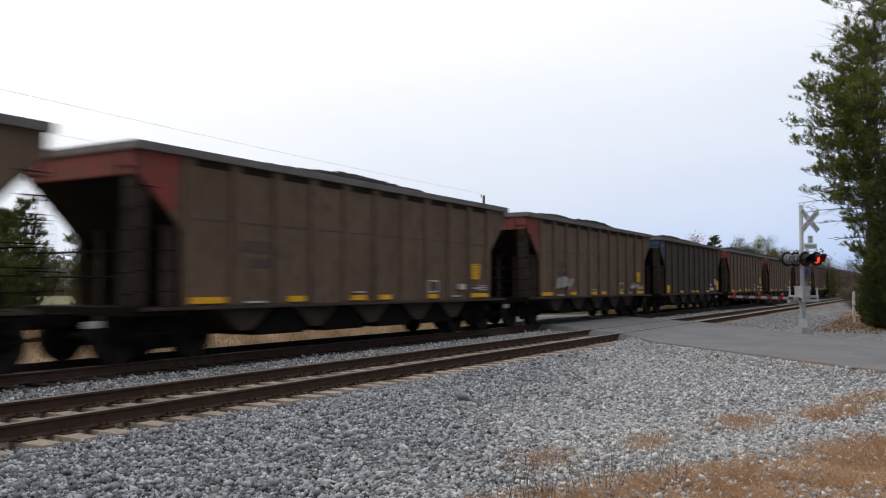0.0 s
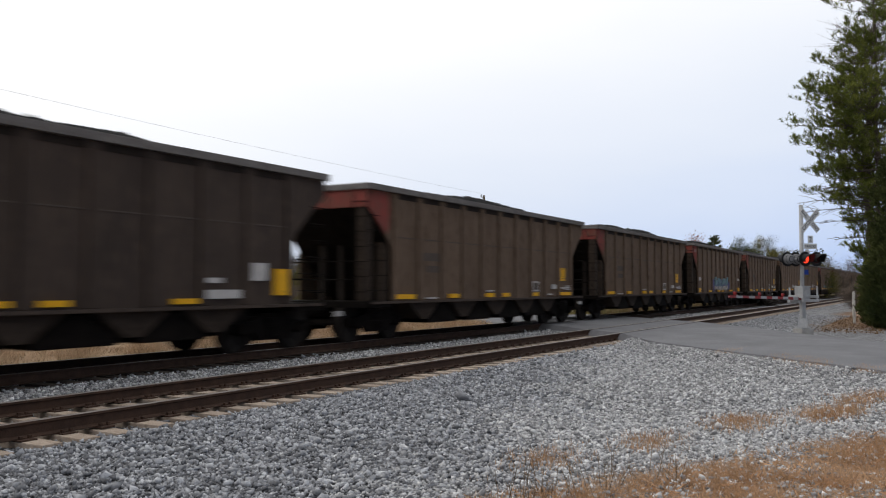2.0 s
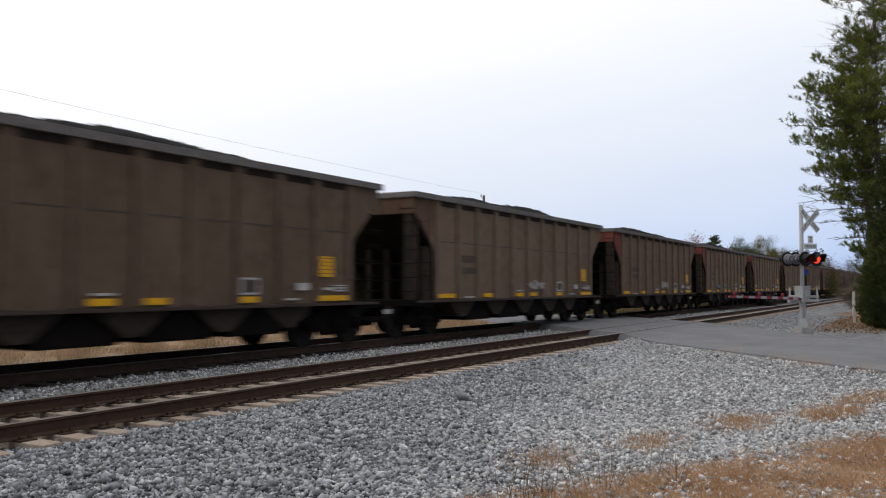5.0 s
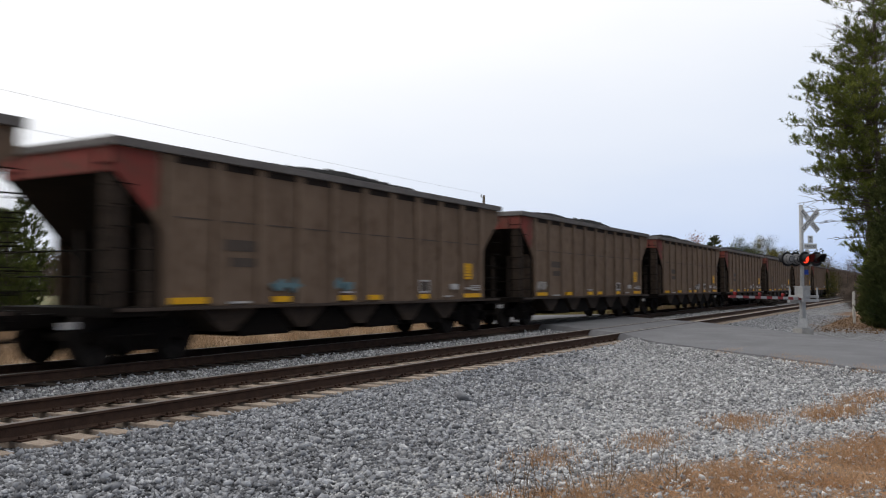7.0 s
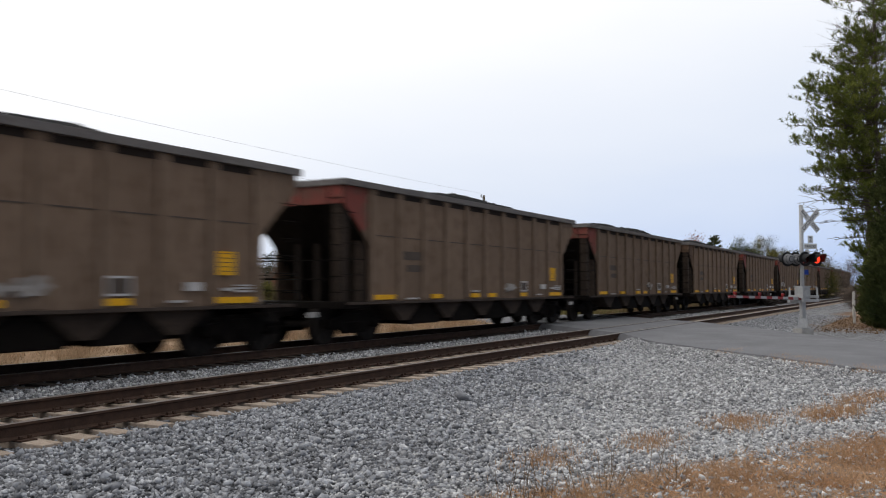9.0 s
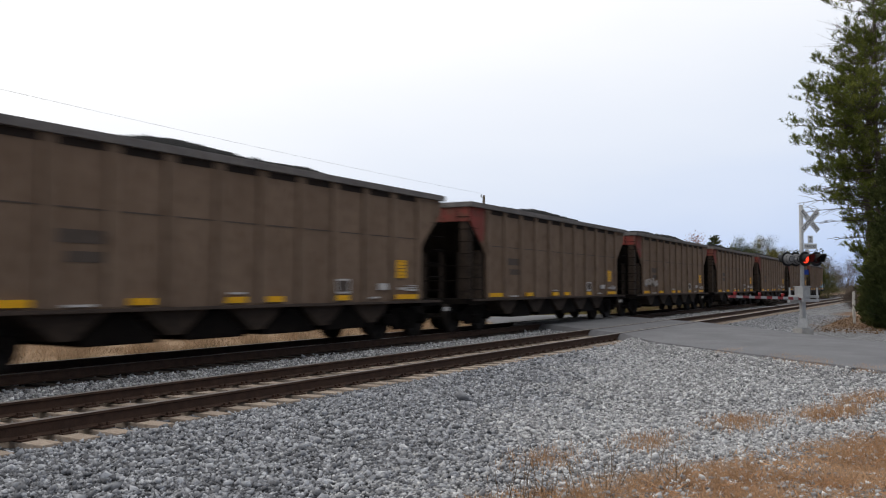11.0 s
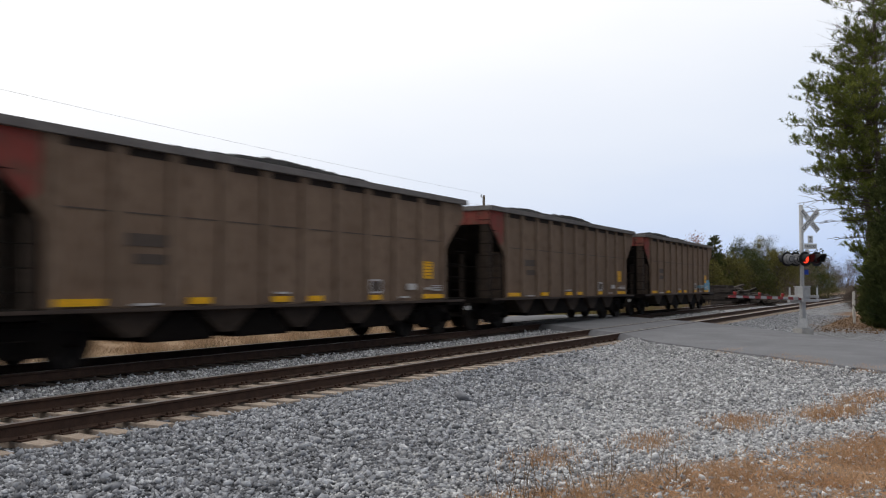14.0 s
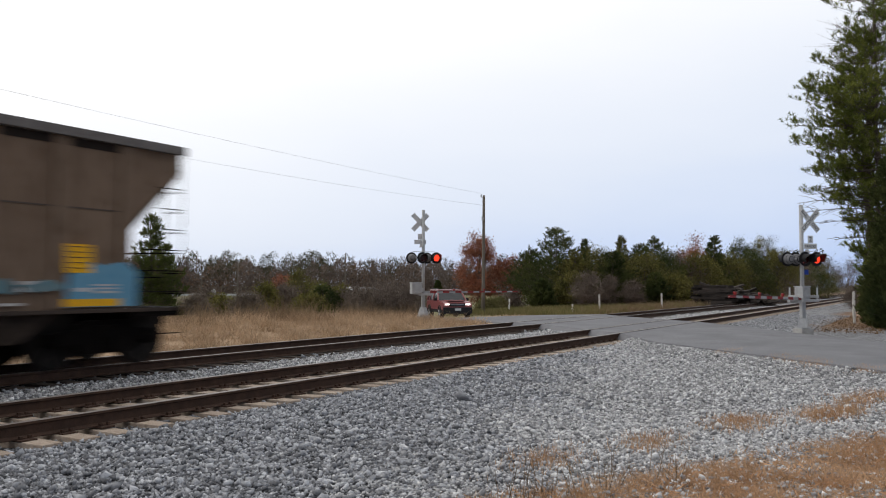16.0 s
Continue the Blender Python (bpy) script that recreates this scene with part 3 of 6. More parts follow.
def spread_stones(rng, base, tri, sets, material, name, label):
    x, y, s = (np.concatenate([q[i] for q in sets]) for i in range(3))
    n = len(x)
    s = s * rng.lognormal(0, 0.30, n)
    rad = s[:, None, None] * rng.uniform(0.45, 1.5, (n, 6, 1))
    pts = base[None] * rad + rng.normal(0, 0.18, (n, 6, 3)) * s[:, None, None]
    q = rng.normal(0, 1, (n, 4))
    q /= np.linalg.norm(q, axis=1)[:, None]
    w, a, b, c = q.T
    R = np.stack([1 - 2 * (b * b + c * c), 2 * (a * b - c * w), 2 * (a * c + b * w), 2 * (a * b + c * w), 1 - 2 * (a * a + c * c), 2 * (b * c - a * w),
                  2 * (a * c - b * w), 2 * (b * c + a * w), 1 - 2 * (a * a + b * b)], 1).reshape(n, 3, 3)
    pts = np.einsum("nij,nkj->nki", R, pts)
    pts[:, :, 2] *= 0.8
    z = ground_z(x, y) + s * rng.uniform(0.0, 0.95, n)
    z = np.where((np.abs(y - Y_NEAR) < 0.86), z - 0.008, z)
    z = np.where((np.abs(np.abs(y - Y_NEAR) - 1.1) < 0.25), z + 0.012, z)
    pts += np.stack([x, y, z], 1)[:, None, :]
    faces = (tri[None] + (np.arange(n) * 6)[:, None, None]).reshape(-1, 3)
    ob = arrays(name, pts.reshape(-1, 3), faces, material)
    tagged(ob, label, "gravel", kind="stuff")


make_ground()
make_road()
track_near = make_track(Y_NEAR, "near railway track on pale weathered ties", M["tie"], 5.25)
track_far = make_track(Y_FAR, "far railway track on dark ties under the train", M["tie_dark"], 5.1)
make_flangeways()
make_ballast()
bm = bmesh.new()
box(bm, -0.42, 0.42, -0.05, 0.05, -0.03, 0.004)
dash = new("road_marking", mesh_of("road_marking", bm, M["sign"]))
dash.matrix_basis = pose(21.35, 0.40, -0.070, 0, 0, 48)
tagged(dash, "short worn white dash painted on the lane", "road marking", kind="structure")


# ---------------------------------------------------------------- the train
def wall_outline(d=0.0):
    L = CAR_LEN
    return [(0.06, 3.80), (0.06, 3.40), (0.14, 3.33), (0.60, 2.94), (1.02, 2.54), (1.12, 2.34), (1.15, 1.0),
            (L - 1.15, 1.0), (L - 1.12, 2.34), (L - 1.02, 2.54), (L - 0.60, 2.94), (L - 0.14, 3.33), (L - 0.06, 3.40), (L - 0.06, 3.80)]


RUNGS = {}


def car_meshes():
    """The meshes that all the coal cars share: name, mesh, places, label."""
    L, out = CAR_LEN, []

    def add(name, bm, material, places=(None,), label="", smooth=False):
        out.append((name, mesh_of(name, bm, material, smooth), places, label))

    for s in (-1, 1):
        bm = bmesh.new()
        prism(bm, wall_outline(), s * 1.50, s * 1.475)
        add("side_wall", bm, M["car"], label="grimy grey-brown steel side wall")
        bm = bmesh.new()
        prism(bm, [(0.04, 3.80), (0.04, 3.40), (0.14, 3.32), (0.60, 2.93), (0.86, 2.69), (1.02, 2.85), (1.06, 3.80)], s * 1.502, s * 1.508)
        out.append(("corner_panel", mesh_of("corner_panel", bm, M["red"]), (None,), "faded painted corner panel"))
        bm = bmesh.new()
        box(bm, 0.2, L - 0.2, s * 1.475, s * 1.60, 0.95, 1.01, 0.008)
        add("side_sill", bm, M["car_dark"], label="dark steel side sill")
        bm = bmesh.new()
        box(bm, 1.2, L - 1.2, s * 1.496, s * 1.508, 2.635, 2.66)
        add("seam", bm, M["black"])
        # Dark strip on the wall stands in for the top rail's shadow.
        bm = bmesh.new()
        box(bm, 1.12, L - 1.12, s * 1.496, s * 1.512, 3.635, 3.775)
        add("recess", bm, M["end"], label="dark strip in place of shade under the top rail")
    bm = bmesh.new()
    prism(bm, [(-0.12, 1.01), (-0.12, 3.45), (-0.14, 3.78), (0.14, 3.78), (0.12, 3.45), (0.12, 1.01)], -0.030, 0.030)
    bmesh.ops.bevel(bm, geom=bm.edges[:], offset=0.024, segments=2, affect="EDGES")
    rib = mesh_of("rib", bm, M["rib"])
    xs = [1.27 + i * (L - 2.54) / 10 for i in range(11)]
    out.append(("rib", rib, [pose(x, s * 1.526, 0) for s in (-1, 1) for x in xs], ""))
    # top chord, a ring
    bm = bmesh.new()
    for s in (-1, 1):
        box(bm, 0.0, L, s * 1.46, s * 1.62, 3.77, 3.92, 0.012)
    for a, b in ((0.0, 0.16), (L - 0.16, L)):
        box(bm, a, b, -1.46, 1.46, 3.77, 3.92, 0.012)
    add("top_chord", bm, M["chord"], label="dusty grey top rail")
    for e, f in ((0.0, 1), (L, -1)):
        bm = bmesh.new()
        box(bm, e + f * 0.06, e + f * 0.085, -1.475, 1.475, 3.34, 3.80)
        name = "end_panel" if e == 0 else "rear_panel"
        out.append((name, mesh_of(name, bm, M["red"] if e == 0 else M["car"]), (None,), "faded painted end panel"))
        # Slope sheet takes the underframe's near-black, its underside's shade painted in.
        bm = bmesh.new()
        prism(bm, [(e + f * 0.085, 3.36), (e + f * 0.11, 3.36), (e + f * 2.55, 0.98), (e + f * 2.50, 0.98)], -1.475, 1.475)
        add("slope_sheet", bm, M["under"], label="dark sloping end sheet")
        if e == 0:
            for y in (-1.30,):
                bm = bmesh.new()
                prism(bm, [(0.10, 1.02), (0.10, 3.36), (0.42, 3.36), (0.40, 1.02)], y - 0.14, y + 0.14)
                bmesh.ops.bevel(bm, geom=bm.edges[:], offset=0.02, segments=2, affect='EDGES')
                add("corner_post", bm, M["bay"], label="dark brown upright corner post")
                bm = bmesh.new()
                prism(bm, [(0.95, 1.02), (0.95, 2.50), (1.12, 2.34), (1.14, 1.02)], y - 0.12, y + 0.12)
                add("bay_support", bm, M["bay"], label="dark brown plate behind the corner post")
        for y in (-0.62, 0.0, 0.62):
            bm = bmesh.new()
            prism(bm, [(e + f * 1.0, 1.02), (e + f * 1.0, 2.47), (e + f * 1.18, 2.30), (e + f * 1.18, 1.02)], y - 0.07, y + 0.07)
            # Dark colour carries the shade that the slope sheet throws on the posts.
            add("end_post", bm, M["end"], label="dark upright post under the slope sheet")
        bm = bmesh.new()
        box(bm, e + f * 0.0, e + f * 1.1, -1.55, 1.55, 0.86, 1.02, 0.015)
        add("end_platform", bm, M["under"])
        for s in (-1, 1):
            bm = bmesh.new()
            rod(bm, (e + f * 0.03, s * 1.56, 0.45), (e + f * 0.03, s * 1.56, 3.75), 0.009, n=6)
            add("side_ladder", bm, M["under"])
            RUNGS[out[-1][1]] = []
            for k in range(8):
                z = 0.55 + k * 0.37
                bm = bmesh.new()
                rod(bm, (e + f * 0.03, s * 1.56, z), (e + f * (0.55 + 0.4 * (z < 2.4)), s * 1.53, z), 0.010, n=6)
                RUNGS[out[-1][1]].append(mesh_of("rung", bm, M["under"]))
            bm = bmesh.new()
            rod(bm, (e + f * 0.05, s * 1.10, 1.0), (e + f * 0.05, s * 1.10, 3.7), 0.013, n=6)
            add("end_ladder", bm, M["under"])
            RUNGS[out[-1][1]] = []
            for k in range(7):
                z = 1.25 + k * 0.37
                bm = bmesh.new()
                rod(bm, (e + f * 0.05, s * 1.53, z), (e + f * 0.05, s * 1.10, z), 0.011, n=6)
                RUNGS[out[-1][1]].append(mesh_of("rung", bm, M["under"]))
        bm = bmesh.new()
        rod(bm, (e + f * 0.05, -1.1, 2.0), (e + f * 0.05, 1.1, 2.0), 0.014, n=6)
        rod(bm, (e + f * 0.05, -1.1, 1.55), (e + f * 0.05, 1.1, 1.55), 0.014, n=6)
        add("hand_rail", bm, M["under"])
        bm = bmesh.new()
        box(bm, e - f * 0.55, e + f * 1.0, -0.13, 0.13, 0.68, 0.90, 0.02)
        box(bm, e - f * 0.80, e - f * 0.5, -0.16, 0.11, 0.64, 0.94, 0.05)
        rod(bm, (e - f * 0.05, 0.5, 0.62), (e - f * 0.78, 0.1, 0.42), 0.03, n=6)
        add("coupler", bm, M["under"])
    bm = bmesh.new()
    for k in range(3):
        a = k * math.tau / 3
        rod(bm, (0, 0, 0), (0, 0.26 * math.cos(a), 0.26 * math.sin(a)), 0.012, n=5)
    for k in range(16):
        a, b = k * math.tau / 16, (k + 1) * math.tau / 16
        rod(bm, (0, 0.27 * math.cos(a), 0.27 * math.sin(a)), (0, 0.27 * math.cos(b), 0.27 * math.sin(b)), 0.016, n=5)
    out.append(("brake_wheel", mesh_of("brake_wheel", bm, M["wheel"]), [pose(L - 0.02, 0.45, 2.5)], "spoked brake wheel"))
    bm = bmesh.new()
    box(bm, L - 0.5, L - 0.1, -0.5, 0.1, 1.02, 1.45, 0.03)
    rod(bm, (L - 0.8, -0.7, 1.2), (L - 0.8, 0.5, 1.2), 0.16, n=10)
    add("brake_gear", bm, M["under"])
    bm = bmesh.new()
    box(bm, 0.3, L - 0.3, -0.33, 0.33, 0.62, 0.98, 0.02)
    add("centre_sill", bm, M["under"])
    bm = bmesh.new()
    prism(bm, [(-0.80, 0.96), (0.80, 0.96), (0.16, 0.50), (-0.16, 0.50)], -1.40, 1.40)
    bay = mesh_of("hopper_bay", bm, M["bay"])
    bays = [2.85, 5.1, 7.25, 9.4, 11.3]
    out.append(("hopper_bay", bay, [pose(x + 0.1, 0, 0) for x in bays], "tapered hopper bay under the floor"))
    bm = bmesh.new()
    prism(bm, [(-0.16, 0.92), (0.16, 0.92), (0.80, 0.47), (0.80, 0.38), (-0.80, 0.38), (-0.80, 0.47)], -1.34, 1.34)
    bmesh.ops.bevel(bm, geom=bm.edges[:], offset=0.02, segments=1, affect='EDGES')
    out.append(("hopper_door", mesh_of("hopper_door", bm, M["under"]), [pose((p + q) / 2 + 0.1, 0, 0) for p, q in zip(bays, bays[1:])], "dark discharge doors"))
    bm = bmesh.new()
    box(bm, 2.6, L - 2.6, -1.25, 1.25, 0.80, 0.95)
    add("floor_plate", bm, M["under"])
    # trucks
    bm = bmesh.new()
    for s in (-1, 1):
        pts = [(-1.12, 0.40), (-1.12, 0.60), (-0.62, 0.66), (-0.42, 0.80), (0.42, 0.80), (0.62, 0.66), (1.12, 0.60), (1.12, 0.40), (0.66, 0.44), (0.46, 0.24),
               (-0.46, 0.24), (-0.66, 0.44)]
        prism(bm, pts, s * 1.05, s * 0.93)
        for dx in (-0.13, 0.0, 0.13):
            rod(bm, (dx, s * 1.06, 0.30), (dx, s * 1.06, 0.60), 0.055, n=8)
        for dx in (-0.89, 0.89):
            rod(bm, (dx, s * 0.9, R_WHEEL), (dx, s * 1.12, R_WHEEL), 0.13, n=12)
    box(bm, -0.22, 0.22, -1.1, 1.1, 0.52, 0.72, 0.03)
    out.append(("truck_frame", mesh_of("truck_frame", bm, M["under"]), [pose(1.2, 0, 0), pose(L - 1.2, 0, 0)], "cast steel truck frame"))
    bm = bmesh.new()
    rod(bm, (0, -0.95, 0), (0, 0.95, 0), 0.085, n=12)
    for s in (-1, 1):
        rod(bm, (0, s * 0.69, 0), (0, s * 0.82, 0), R_WHEEL, n=32)
        rod(bm, (0, s * 0.665, 0), (0, s * 0.69, 0), R_WHEEL + 0.025, n=32)
        rod(bm, (0, s * 0.82, 0), (0, s * 0.835, 0), 0.14, n=12)
        for k in range(4):
            a = k * math.tau / 4 + 0.4
            rod(bm, (0.27 * math.cos(a), s * 0.819, 0.27 * math.sin(a)), (0.27 * math.cos(a), s * 0.826, 0.27 * math.sin(a)), 0.05, n=8)
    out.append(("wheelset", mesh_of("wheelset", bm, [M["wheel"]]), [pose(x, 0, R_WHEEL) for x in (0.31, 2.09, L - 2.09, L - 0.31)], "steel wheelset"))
    return out


def patch(bm, x0, x1, z0, z1, y=-1.566):
    box(bm, x0, x1, y, -1.502, z0, z1)


def blob_row(rng, x0, x1, z0, z1, count, y=-1.506, lean=0.25):
    """Loops of spray paint: jagged strokes as thin plates, one mesh each."""
    strokes = []
    for k in range(count):
        bm = bmesh.new()
        x = x0 + (x1 - x0) * (k + 0.5) / count
        w, h = (x1 - x0) / count * rng.uniform(0.5, 0.75), (z1 - z0) * rng.uniform(0.35, 0.5)
        zc = (z0 + z1) / 2 + rng.uniform(-0.1, 0.1) * (z1 - z0)
        pts = []
        for j in range(11):
            a = j * math.tau / 11
            r = rng.uniform(0.35, 1.15)
            pts.append((x + w * r * math.cos(a) + lean * h * r * math.sin(a), zc + h * r * math.sin(a)))
        yy = y - 0.004 * (k % 3)
        prism(bm, pts[::-1], -1.503, yy)
        strokes.append(bm)
    return strokes


STD = [(1.30, 2.22), (4.06, 4.58), (6.33, 6.84), (7.45, 7.95), (9.76, 10.25), (12.22, 13.26)]


def make_train():
    shared = car_meshes()
    rng = random.Random(11)
    bm = bmesh.new()
    stripes, corner_marks = [], []
    for j in range(3):
        bm = bmesh.new()
        box(bm, 0.42, 0.82, -1.514, -1.506, 3.42 + 0.07 * j, 3.445 + 0.07 * j)
        corner_marks.append(mesh_of("corner_mark", bm, M["pale_spray"]))
    for a, b in STD:
        bm = bmesh.new()
        patch(bm, a, b, 1.06, 1.18)
        stripes.append(mesh_of("yellow_stripe", bm, M["yellow"]))
    bm = bmesh.new()
    patch(bm, 12.24, 12.70, 1.60, 2.06)
    panel = mesh_of("yellow_panel", bm, M["yellow"])
    bm = bmesh.new()
    box(bm, 12.29, 12.65, -1.571, -1.563, 0, 0.014)
    panel_line = mesh_of("stencil_line", bm, M["black"])
    bm = bmesh.new()
    for a, b, c, d in ((9.76, 10.27, 1.52, 1.56), (9.76, 10.27, 1.22, 1.26), (9.76, 9.80, 1.26, 1.52), (10.23, 10.27, 1.26, 1.52)):
        patch(bm, a, b, c, d)
    frame_white = mesh_of("placard_frame", bm, M["white"])
    marks, numbers = [], []
    for q in ((11.48, 11.86, 1.30, 1.46), (11.1, 11.5, 1.09, 1.13), (2.80, 3.35, 1.05, 1.09), (6.4, 6.8, 1.23, 1.27), (12.75, 13.2, 1.27, 1.31), (12.75, 13.2, 1.335, 1.365), (12.75, 13.2, 1.39, 1.42), (12.4, 12.7, 1.30, 1.36)):
        bm = bmesh.new()
        patch(bm, *q)
        marks.append(mesh_of("white_marking", bm, M["white"]))
    for q in ((9.81, 10.22, 1.275, 1.505), (2.68, 3.55, 2.08, 2.30), (2.85, 3.55, 1.77, 1.95)):
        bm = bmesh.new()
        patch(bm, *q, -1.564 if q[0] > 9 else -1.509)
        numbers.append(mesh_of("stencil_bar", bm, M["black"]))
    bm = bmesh.new()
    box(bm, -0.42, -0.08, -0.92, -0.88, 0.66, 0.78, 0.008)
    tag_plate = mesh_of("white_tag", bm, M["white"])
    loads = []
    for k in range(3):
        loads.append(coal_mesh(k))
    cars, coals = [], []
    for k in range(CARS):
        dark = k == 18
        end = M["blue"] if dark else (M["car_old"] if k in (6, 13) else M["red"])
        label = "dark blue-black coal hopper car with a loaded heap" if dark else "grimy brown open coal hopper car with a red end"
        if k == 0:
            label = "grimy brown coal hopper car with blue graffiti, last of the train"
        if k in (6, 13):
            label = "grimy all-brown open coal hopper car"
        if k == 15:
            label = "grimy brown coal hopper car with pale blue graffiti"
        car = thing("coal_hopper_car", pose(tail_at(0) + 0 - 0 + (-k) * PITCH, Y_FAR, 0), label, "freight car", "coal train")
        for name, me, places, lab in shared:
            for pl in places:
                ob = part(name, me, None, car, lab)
                for rung in RUNGS.get(me, ()):
                    part("rung", rung, None, ob)
                if pl is not None:
                    ob.matrix_basis = pl
                over = None
                if name in ("corner_panel", "end_panel"):
                    over = end
                elif dark and me.materials[0] in (M["car"], M["rib"]):
                    over = M["car_dark"]
                elif k >= 14 and me.materials[0] in (M["car"], M["rib"]):
                    over = M["car_mid"]
                if over:
                    ob.material_slots[0].link = 'OBJECT'
                    ob.material_slots[0].material = over
        for me in corner_marks if k in (18, 15) else ():
            part("corner_mark", me, None, car, "pale painted bar")
        if k in (18, 15):
            for a, b, c, d in ((1.25, 1.75, 1.06, 1.45 if dark else 1.30), (4.0, 4.6, 1.06, 1.16), (6.5, 7.1, 1.06, 1.16), (7.6, 8.1, 1.06, 1.16), (10.2, 10.8, 1.06, 1.16)):
                bm = bmesh.new()
                patch(bm, a, b, c, d)
                part("yellow_stripe", mesh_of("yellow_stripe", bm, M["yellow"]), None, car)
            bm = bmesh.new()
            patch(bm, 12.9, 13.3, 1.2 if dark else 1.06, 1.75 if dark else 1.30)
            part("yellow_panel", mesh_of("yellow_panel", bm, M["yellow"]), None, car)
            for q in ((12.2, 12.65, 1.5, 1.86), (11.0, 11.4, 1.45, 1.55), (11.0, 11.9, 1.15, 1.32)) if dark else ((1.35, 1.75, 1.75, 1.95), (12.9, 13.2, 1.8, 1.95)):
                bm = bmesh.new()
                patch(bm, *q)
                part("white_marking", mesh_of("white_marking", bm, M["white"]), None, car)
        else:
            for me in stripes:
                part("yellow_stripe", me, None, car, "faded yellow reflective stripe")
            board = part("yellow_panel", panel, None, car, "yellow stencil panel")
            for j in range(5):
                part("stencil_line", panel_line, None, board).matrix_basis = pose(0, 0, 1.67 + j * 0.085)
            part("placard_frame", frame_white, None, car)
            for me in marks:
                part("white_marking", me, None, car)
            for me in numbers:
                part("stencil_bar", me, None, car)
            part("white_tag", tag_plate, None, car)
        tags = {19: [("white", 2.6, 4.2, 1.25, 1.75, 3), ("white", 11.6, 12.6, 1.2, 1.6, 2)], 15: [("violet", 4.9, 10.0, 1.10, 1.90, 8), ("teal", 5.6, 9.4, 1.30, 2.02, 9), ("white", 5.5, 9.3, 1.08, 1.50, 8)],
                11: [("teal", 3.9, 5.0, 1.2, 1.55, 2), ("teal", 6.1, 6.8, 1.25, 1.65, 2)], 4: [("white", 1.5, 3.6, 1.36, 1.80, 4)],
                0: [("teal", 10.7, 12.1, 1.1, 1.55, 2)], 10: [("white", 1.3, 2.1, 1.22, 1.62, 3)], 9: [("white", 7.8, 8.7, 1.16, 1.55, 3)],
                8: [("white", 8.6, 9.4, 1.2, 1.55, 2)], 13: [("white", 7.2, 8.6, 1.2, 1.6, 3)], 12: [("white", 7.4, 8.6, 1.2, 1.7, 3)], 7: [("white", 8.0, 8.8, 1.2, 1.6, 2)]}
        for col, a, b, c, d, count in tags.get(k, []):
            depth = {"violet": -1.561, "teal": -1.569}.get(col, -1.577)
            for stroke in blob_row(rng, a, b, c, d, count, depth):
                part("graffiti", stroke, M["pale_spray" if col == "white" else col], car, "sprayed graffiti stroke")
        if k == 0:
            bm = bmesh.new()
            prism(bm, [(12.25, 1.05), (13.60, 1.05), (13.62, 1.62), (13.35, 1.80), (12.9, 1.72), (12.6, 1.82), (12.3, 1.55)], -1.503, -1.564)
            part("graffiti", bm, M["sky_blue"], car, "patch of sky-blue spray paint")
        heap = tagged(new("coal_load", loads[k % 3]), "black coal heaped above the car's rim", "coal", "coal loads")
        cars.append(car)
        coals.append(heap)
    return cars, coals


def coal_mesh(seed):
    rng = np.random.default_rng(seed + 20)
    nx, ny = 90, 18
    X, Y = np.meshgrid(np.linspace(0.1, CAR_LEN - 0.1, nx), np.linspace(-1.47, 1.47, ny))
    peak = 9.5 + 0.4 * seed
    ramp_in = smooth(0.4, 6.0, X) ** 0.8 * (1 - smooth(peak, peak + 2.3, X))
    crest = 0.58 * ramp_in * (1 - 0.8 * (Y / 1.5) ** 2) * (0.92 + 0.10 * np.sin(X * 1.3 + seed * 2))
    Z = 3.62 + 0.12 * smooth(0.1, 2.0, X) + crest + rng.normal(0, 0.022, X.shape)
    Z = np.where(np.abs(Y) > 1.45, 3.6, Z)
    V = np.stack([X.ravel(), Y.ravel(), Z.ravel()], 1)
    i = (np.arange(ny - 1)[:, None] * nx + np.arange(nx - 1)[None, :]).ravel()
    ob = arrays("coal_load", V, np.stack([i, i + 1, i + nx + 1, i + nx], 1), M["coal"])
    me = ob.data
    bpy.data.objects.remove(ob)
    return me


cars, coals = make_train()


# ---------------------------------------------------------------- crossing signals
U = Vector((0.67, 0.742, 0)).normalized()          # along the lane, away from the camera
HALF, FIRST = 0.6535, 0.35                         # seconds that a lamp stays lit; the first change
FLASHERS = []


def text_mesh(words, size, material):
    cu = bpy.data.curves.new("lettering", 'FONT')
    cu.body, cu.size, cu.align_x, cu.align_y, cu.extrude = words, size, 'CENTER', 'CENTER', 0.002
    ob = bpy.data.objects.new("lettering", cu)
    scene.collection.objects.link(ob)
    me = bpy.data.meshes.new_from_object(ob.evaluated_get(bpy.context.evaluated_depsgraph_get()))
    bpy.data.objects.remove(ob)
    me.materials.clear()
    me.materials.append(material)
    return me


